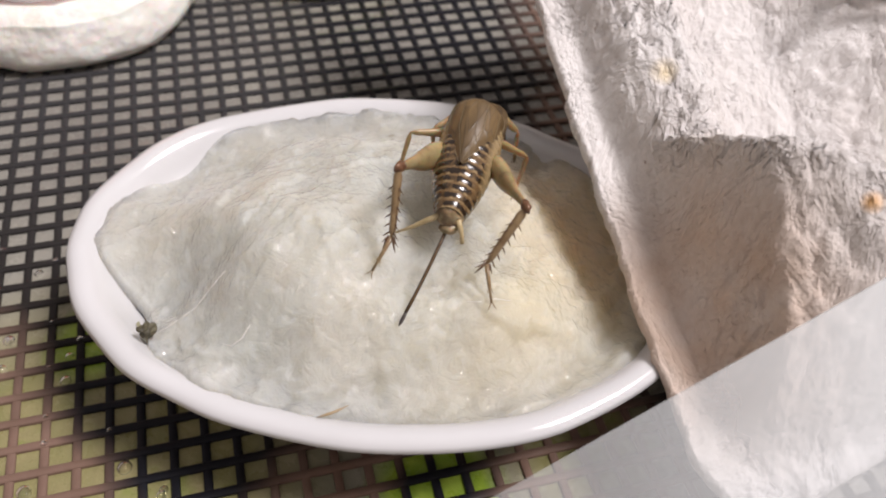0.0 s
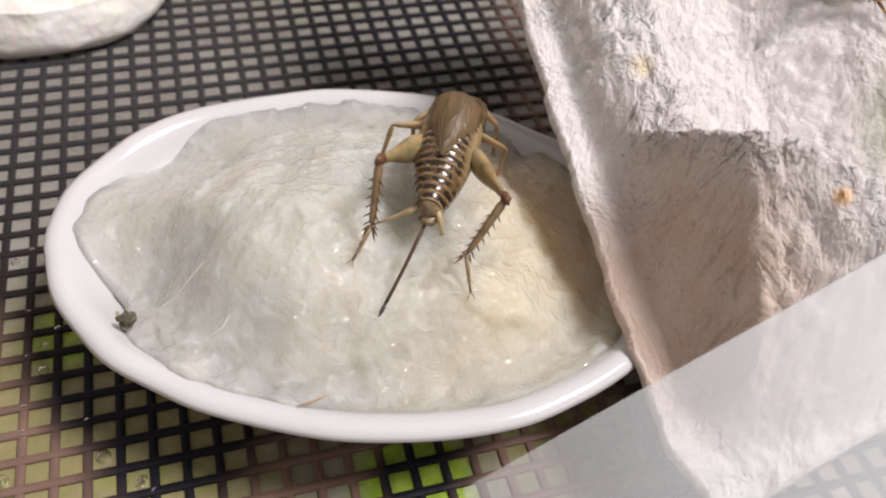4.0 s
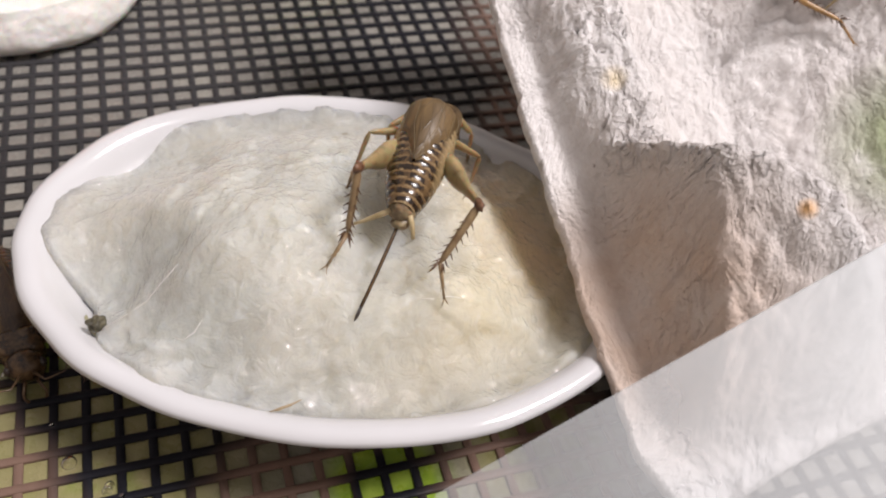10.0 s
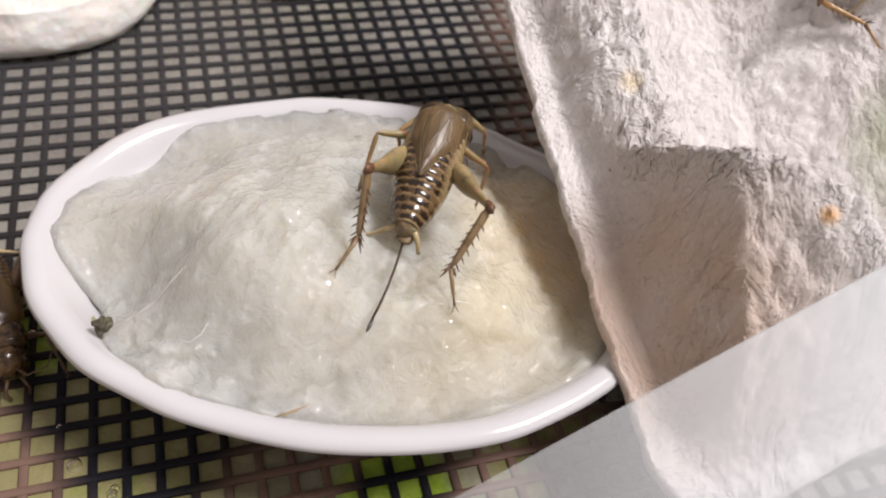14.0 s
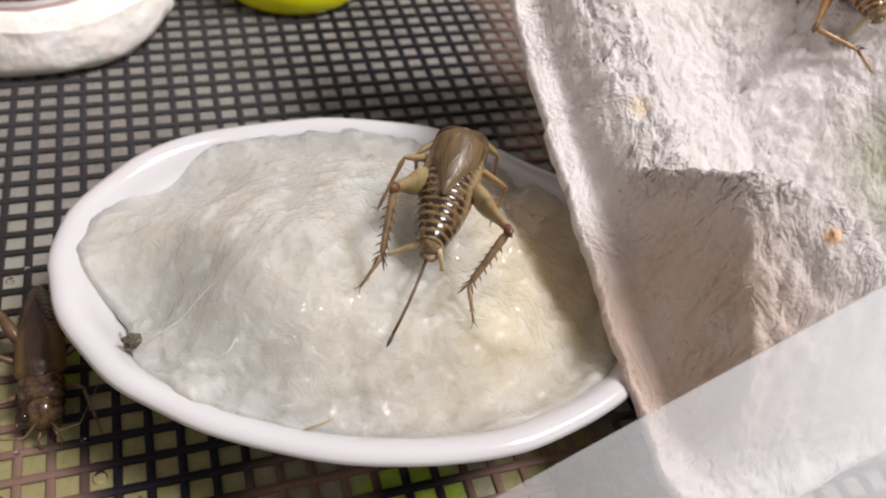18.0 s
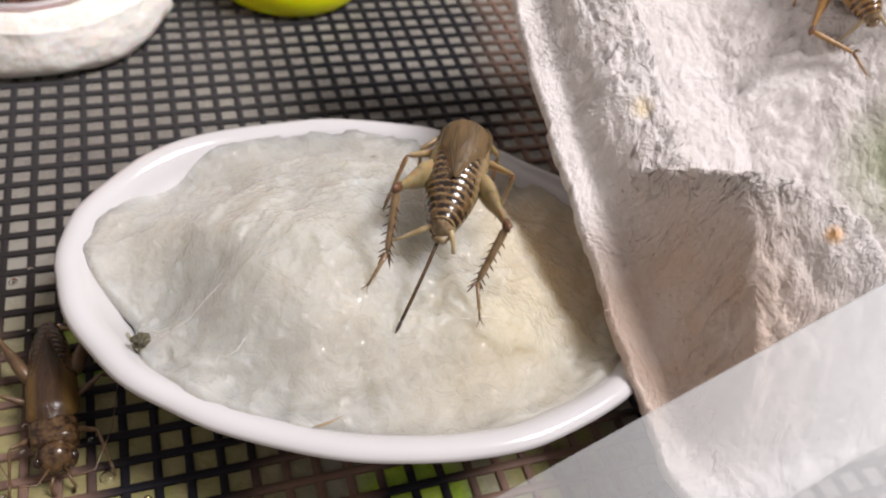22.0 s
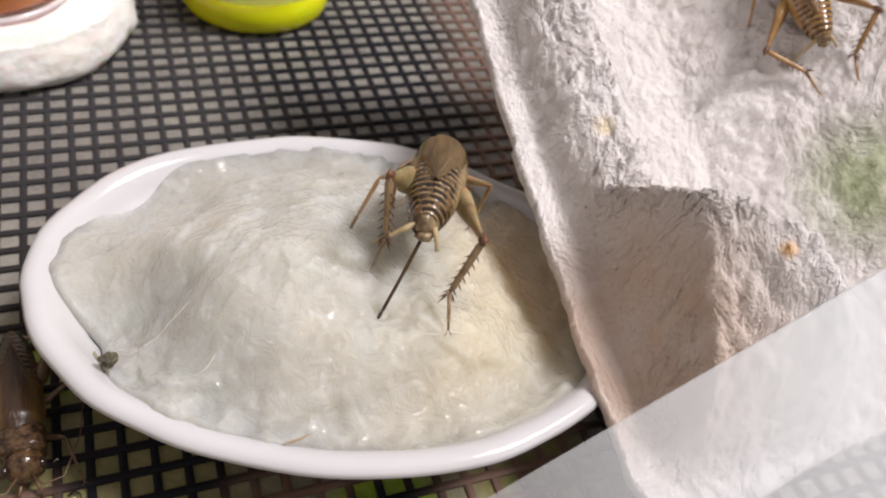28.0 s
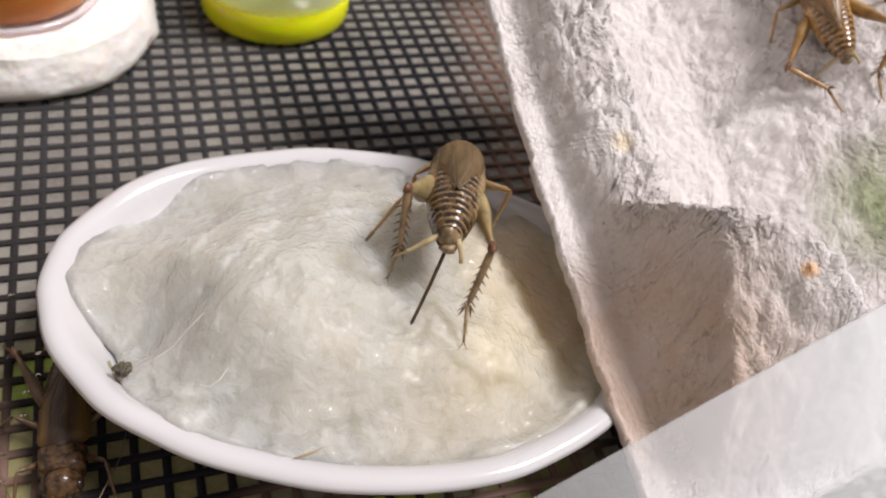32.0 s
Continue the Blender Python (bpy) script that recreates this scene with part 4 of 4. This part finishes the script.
def cricket(label, ring, wing, thorax, leg, tibia_mat, female, bow=0.0):
    root = tagged(new("cricket"), label, "cricket")
    for n in range(13):
        y0, y1 = 0.7 + 10.1 * n / 13, 0.7 + 10.1 * (n + 1) / 13
        (w0, h0), (w1, h1) = girth(y0), girth(y1)
        ob = part("abdomen_ring", ring_mesh(y0, y1, w0, w1, h0, h1, 0.0), ring, root)
        ob.location = (0, y0 * MM, 0)
    for side in (1, -1):
        part("wing_cover", wing_mesh(-side, 8.2 if female else 11.5, 2.55 if female else 2.9, 4.7 if female else 3.4), wing, root)
        rim_m = wing_rim_pale if wing is not WING_DARK else wing_rim_dark
        for j, r in ((16, 0.05), (12, 0.035), (7, 0.03)):
            line = wing_line(-side, 8.2 if female else 11.5, 2.55 if female else 2.9, 4.7 if female else 3.4, j)
            part("wing_vein", tubes_mesh("wing_vein", [(line, [r] * len(line), 5)]), rim_m, root)
    belly = part("belly", lump_mesh("belly", 2.35, 6.4, 2.1, 0.05, 3.0, 20, 14), leg, root)
    belly.location = (0, 8.6 * MM, -0.55 * MM)
    # collar shield and head
    def shield(i, j):
        t = 2 * math.pi * i / 28
        k = j / 8
        s = 1 - 0.10 * k - (0.5 if j in (0, 8) else 0.0)
        c, sn = math.cos(t), math.sin(t)
        e = 0.62
        return (2.75 * s * math.copysign(abs(c) ** e, c), 3.3 * k, 2.35 * s * math.copysign(abs(sn) ** e, sn))
    ob = part("thorax_shield", grid_mesh("thorax_shield", 28, 9, shield, closed_u=True), thorax, root)
    ob.matrix_local = pose(0, (12.3 if bow else 14.2) * MM, (-0.5 if bow else -0.1) * MM, -bow)
    head = part("head", lump_mesh("head", 2.35, 1.8, 2.4, 0.03, 5.0, 24, 16), thorax, root)
    head.matrix_local = pose(0, (12.3 if bow else 14.2) * MM, (-0.5 if bow else -0.1) * MM, -bow) @ pose(0, 4.1 * MM, -0.35 * MM)
    for sx in (-1, 1):
        e = part("eye", lump_mesh("eye", 0.55, 0.6, 0.75, 0.0, 0.0, 12, 8), EYE, head)
        e.location = (sx * 1.95 * MM, 0.5 * MM, 0.55 * MM)
        pts = [(sx * 0.7, 1.5, 0.6), (sx * 1.3, 3.4, 0.2), (sx * 1.8, 5.6, -0.8), (sx * 2.2, 7.4, -2.2), (sx * 2.4, 8.6, -4.0)] if bow else [(sx * 0.7, 1.5, 0.6), (sx * 1.9, 3.6, 1.4), (sx * 4.2, 3.4, 1.6), (sx * 6.4, -1.5, 1.2), (sx * 7.6, -8.0, 0.6)]
        part("antenna", tubes_mesh("antenna", [(pts, [0.16, 0.11, 0.085, 0.06, 0.03], 6)]), tibia_mat, head)
        pp = [(sx * 0.7, 1.2, -1.6), (sx * 1.2, 2.2, -2.3), (sx * 1.3, 2.2, -3.2), (sx * 1.0, 2.6, -3.8)]
        part("palp", tubes_mesh("palp", [(pp, [0.2, 0.19, 0.17, 0.2], 7)]), leg, head)
    # tail end
    tail = part("tail_plate", lump_mesh("tail_plate", 1.25, 1.15, 1.2, 0.3, 8.0), TAIL, root, "cream tail plate")
    tail.location = (0, 1.1 * MM, 0.1 * MM)
    low = part("tail_lobe", lump_mesh("tail_lobe", 0.75, 0.8, 0.6, 0.35, 2.5), TAIL, root)
    low.location = (0.1 * MM, 0.35 * MM, -0.75 * MM)
    for sx, pts in ((-1, [(-0.8, 0.7, 0.1), (-1.9, 0.5, -0.8), (-3.2, 0.2, -1.8), (-4.6, -0.1, -2.7)]),
                    (1, [(0.8, 0.6, 0.1), (1.15, 0.2, -0.5), (1.35, -0.1, -1.1), (1.5, -0.5, -1.7)])):
        part("cercus", tubes_mesh("cercus", [(pts, [0.30, 0.26, 0.18, 0.10 if sx < 0 else 0.2], 9)]), CERCUS, root, "cream tapering tail feeler")
    joints = {}
    if female:
        curve = [(0, 3.0 * k, 0.34 * math.sin(math.pi * k / 3.6) * 1.2) for k in [0, 0.55, 1.1, 1.65, 2.2, 2.7]]
        specs = [([(sx * 0.085, p[1], p[2]) for p in curve], [0.09, 0.085, 0.08, 0.075, 0.075, 0.075], 8) for sx in (-1, 1)]
        ovi = part("ovipositor", tubes_mesh("ovipositor", specs), OVI, root, "long thin brown egg-laying tube")
        part("groove", tubes_mesh("groove", [([(0, p[1], p[2] + 0.03) for p in curve], [0.032] * 6, 6)]), GOLD_LINE, ovi, "golden line between two dark blades")
        end = curve[-1]
        part("tip", tubes_mesh("tip", [([(0, end[1] - 0.1, end[2]), (0, end[1] + 0.45, end[2] + 0.03), (0, end[1] + 0.9, end[2]), (0, end[1] + 1.3, end[2] - 0.05)], [0.12, 0.18, 0.16, 0.04], 9)]), OVI_TIP, ovi, "dark spear-shaped tip")
        joints["ovipositor"] = ovi
    # jumping legs
    for sx in (-1, 1):
        f = part("femur", limb_mesh("femur", 8.5, 0.95, 0.42, 0.60, 0.90, 14), leg, root)
        kn = part("knee", lump_mesh("knee", 0.40, 0.85, 0.5, 0.3, 4.0, 12, 8), KNEE, f, "reddish brown knee")
        kn.location = (0, 8.4 * MM, 0)
        t = part("tibia", limb_mesh("tibia", 6.2, 0.40, 0.30), tibia_mat, root)
        add_spines(t, 6.2, 6)
        a = part("tarsus", tarsus_mesh(4.0), tibia_mat, root)
        joints["hind", sx] = (f, t, a)
        f2 = part("femur", limb_mesh("small_femur", 4.6, 0.42, 0.30, 0.8, 0.15), leg, root)
        t2 = part("tibia", limb_mesh("small_tibia", 4.6, 0.26, 0.16), leg, root)
        part("tarsus", tarsus_mesh(2.2), tibia_mat, t2).location = (0, 4.5 * MM, 0)
        joints["mid", sx] = (f2, t2)
        f3 = part("femur", limb_mesh("front_femur", 4.2, 0.42, 0.30, 0.8, 0.12), leg, root)
        t3 = part("tibia", limb_mesh("front_tibia", 4.2, 0.25, 0.16), leg, root)
        part("tarsus", tarsus_mesh(2.0), tibia_mat, t3).location = (0, 4.1 * MM, 0)
        joints["front", sx] = (f3, t3)
    return root, joints


HIND_HIP, MID_HIP, FRONT_HIP = (2.2, 8.2, -0.6), (1.8, 11.0, -0.9), (1.5, 14.6, -1.2)


RIGHT_KNEE, RIGHT_FOOT = (5.3, 8.5, 0.6), (15.9, -4.9, 16.6)


def set_limb(ob, a, b, up=(0, 0, 1)):
    ob.matrix_local = aim(a, b, up)


def stand(joints, kind, sx, hip, knee, foot, toe=None):
    """Legs that stay as they are, in body space."""
    hip = (sx * hip[0], hip[1], hip[2])
    parts = joints[kind, sx]
    set_limb(parts[0], hip, knee)
    k = Vector(hip) + (Vector(knee) - Vector(hip)).normalized() * (8.5 if kind == "hind" else 4.6 if kind == "mid" else 4.2)
    set_limb(parts[1], k, foot)
    if kind == "hind":
        a = k + (Vector(foot) - k).normalized() * 6.2
        set_limb(parts[2], a, toe)


main_cricket, main_joints = cricket("pale brown female cricket pushing her egg-laying tube into the cotton", RING_PALE, WING_PALE, THORAX_PALE, LEG_PALE, LEG_TIBIA, True, 62)
stand(main_joints, "mid", 1, MID_HIP, RIGHT_KNEE, (4.4, 7.9, -6.0))
stand(main_joints, "front", -1, FRONT_HIP, (-3.4, 12.2, -1.4), (-4.2, 12.0, -6.0))
stand(main_joints, "front", 1, FRONT_HIP, (2.8, 15.5, -3.5), (3.4, 16.5, -8.0))

left_cricket, left_joints = cricket("dark brown cricket standing on the mesh beside the dish", RING_DARK, WING_DARK, THORAX_DARK, LEG_DARK, LEG_DARK, False)
for sx in (-1, 1):
    stand(left_joints, "hind", sx, HIND_HIP, (sx * 6.0, 1.4, 1.9), (sx * 7.2, -2.0, -3.4), (sx * 8.4, -3.5, -3.7))
    stand(left_joints, "mid", sx, MID_HIP, (sx * 5.8, 9.6, 1.0), (sx * 8.0, 7.6, -3.6))
    stand(left_joints, "front", sx, FRONT_HIP, (sx * 4.8, 16.6, 0.6), (sx * 5.8, 20.5, -3.6))

tray_cricket, tray_joints = cricket("golden brown cricket clinging to the egg tray", RING_GOLD, WING_GOLD, THORAX_PALE, LEG_GOLD, LEG_GOLD, False)
for sx in (-1, 1):
    stand(tray_joints, "hind", sx, HIND_HIP, (sx * 6.0, 3.2, 0.3), (sx * 3.4, -2.3, -1.6), (sx * 2.6, -5.5, -2.4))
    stand(tray_joints, "mid", sx, MID_HIP, (sx * 5.6, 10.0, 0.6), (sx * 7.5, 7.6, -2.4))
    stand(tray_joints, "front", sx, FRONT_HIP, (sx * 4.8, 16.6, 0.6), (sx * 5.8, 20.5, -2.6))
tray_cricket.matrix_world = aim((62.2, 4.3, 32.6), (62.2, 13.5, 36.8), (-0.59, -0.33, 0.73))
tray_cricket.scale = (0.86, 0.86, 0.86)

left_cricket.scale = (0.80, 0.86, 0.80)

# ---- what moves ----
BODY = [(0, 7.6, -11.5, 23.2, 8, -28.3), (6, 7.5, -11.6, 23.4, 7.3, -28.4), (9, 7.4, -11.3, 23.8, 5.9, -29.3), (11, 7.3, -11.2, 22.5, 10.8, -30), (14, 7.1, -10.9, 21.4, 15.3, -30.6), (18, 7.3, -11.3, 22, 12.9, -29.5),
        (22, 7.6, -11.1, 24.1, 4.8, -28), (23.5, 8, -11.3, 25.6, -1, -25.6), (25, 8.4, -10.9, 26.5, -4.6, -26.9), (28, 8.9, -10.9, 26.3, -7.5, -27.4), (30, 8.9, -10.6, 28.5, -15.5, -26.5), (32, 9.7, -10.8, 26.3, -3.8, -23.5)]
KNEE_L = [(4.1, -8.5, 27.7), (4.1, -8.7, 27.6), (4.3, -8.7, 27.5), (4.3, -8.5, 27.3), (4.4, -8.3, 27.2), (4.5, -8.5, 27.7), (4.1, -8.3, 27.6), (4.1, -8.7, 27.8), (5, -7.7, 29.7), (6.2, -7.7, 30.4), (5.1, -7.9, 30.2), (6.4, -7.6, 30.3)]
ANKLE_L = [(2.9, -11.1, 22.2), (3, -10.5, 21.8), (3.2, -10.2, 21.6), (3, -10.9, 21.7), (3.2, -10.7, 21.7), (3, -11.5, 22.5), (3, -10.8, 22.1), (3, -11.1, 22.2), (5.4, -9.6, 23.9), (5.9, -9.6, 24.5), (5.1, -10.1, 24.4), (6, -8.9, 24.3)]
KNEE_R = [(13.7, -13.6, 26), (13.7, -13.6, 26.2), (13.7, -13.4, 26.1), (13.6, -13.3, 25.9), (13.7, -13, 25.8), (13.6, -13.4, 25.8), (12.9, -13.1, 26.2), (12.8, -13.2, 26.5), (13.2, -13.1, 26.1), (13.8, -13.1, 26.3), (12.7, -12.9, 26.5), (13.3, -12.5, 26.6)]
ANKLE_R = [(10.4, -14.6, 20.8), (10.4, -14.7, 21.1), (10.1, -15.2, 21.4), (10.4, -14.7, 20.8), (10.3, -14.9, 20.9), (10.3, -14.6, 20.7), (10.6, -14.4, 20.6), (10.3, -14.8, 21.1), (10.5, -14.8, 20.8), (11.1, -14.1, 20.9), (10.9, -14.2, 20.8), (11.5, -13.8, 20.8)]
EGG_TIP = [(2.8, -16.2, 18), (3, -16, 18), (3.1, -15.9, 18), (2.7, -16.6, 18), (2.3, -17.8, 18), (2.3, -17.4, 18), (3, -15.9, 18), (4.1, -14.5, 18), (4.8, -13.4, 18), (5, -13, 18), (7, -11.3, 18), (6.7, -12.7, 18)]
MID_KNEE = [(6.8, -1.4, 25.1), (6.9, -1.9, 25.3), (7, -1.9, 25.3), (6.9, -1.6, 25.1), (6.8, -1.2, 24.9), (7.2, -2.2, 25.4), (7, -1.8, 25.4), (7, -2.2, 25.8), (7.6, -1.4, 24.0), (7.8, -1.1, 24.1), (8, -1.1, 23.6), (8.2, -1.9, 23.8)]
FOOT_R, MID_FOOT = (10.4, -17.0, 18.0), (4.9, -2.6, 19.4)
FOOT_L = [(0.75, -12.4, 19.5)] * 8 + [(4.6, -9.6, 19.3)] * 4


def motions():
    body = [(r[0], Matrix.Translation(Vector(r[1:4]) * MM) @ Euler((radians(r[4]), 0, radians(r[5]))).to_matrix().to_4x4()) for r in BODY]
    walk(main_cricket, body)

    def rows(origin, target, up=(0, 0, 1)):
        """Poses of a limb in body space from world joints; origin: a hip in body space, or world joints."""
        out = []
        for n, (t, m) in enumerate(body):
            inv = m.inverted()
            a = Vector(origin) if isinstance(origin, tuple) else (inv @ (Vector(origin[n]) * MM)) / MM
            b = target[n] if isinstance(target, list) else target
            b = (inv @ (Vector(b) * MM)) / MM
            out.append((t, aim(a, b, up)))
        return out

    for sx, knee, ankle, foot in ((-1, KNEE_L, ANKLE_L, FOOT_L), (1, KNEE_R, ANKLE_R, FOOT_R)):
        f, t, a = main_joints["hind", sx]
        walk(f, rows((sx * HIND_HIP[0], HIND_HIP[1], HIND_HIP[2]), knee))
        walk(t, rows(knee, ankle, (0.3 * sx, -1, 0.15)))
        walk(a, rows(ankle, foot))
    f, t = main_joints["mid", -1]
    walk(f, rows((-MID_HIP[0], MID_HIP[1], MID_HIP[2]), MID_KNEE))
    walk(t, rows(MID_KNEE, MID_FOOT))
    walk(main_joints["mid", 1][1], rows(RIGHT_KNEE, RIGHT_FOOT))
    walk(main_joints["ovipositor"], rows((0.0, 0.3, -0.9), EGG_TIP, (0, -1, 0)))

    # the dark cricket comes in along the dish and stops
    heads = [(0, -66, 22, 205), (3.5, -58, 16, 205), (5.5, -30.2, 0.4, 200), (6, -30.0, 0.4, 200), (7, -30.2, 0.4, 198), (8, -29.2, 0.1, 198), (9, -29.6, 0.9, 198), (10, -27.1, -6.1, 190), (11, -28.9, -5.4, 190), (12, -28.7, -5.8, 190), (13, -28.9, -6.4, 190), (14, -29.4, -5.1, 192), (17, -28.3, -9.6, 184), (18, -28.5, -9.5, 183), (19, -26.3, -13.1, 181), (20, -26.4, -14.6, 182), (21, -27.4, -14.7, 182), (23, -27.9, -14.0, 184), (25, -27.3, -12.7, 184), (28, -27.7, -13.2, 184), (30, -28.7, -14.1, 182), (32, -25.7, -14.8, 177)]
    walk(left_cricket, [(t, pose(x * MM, y * MM, 3.4 * MM, 0, 0, r) @ pose(0, -16.8 * MM, 0)) for t, x, y, r in heads])


motions()
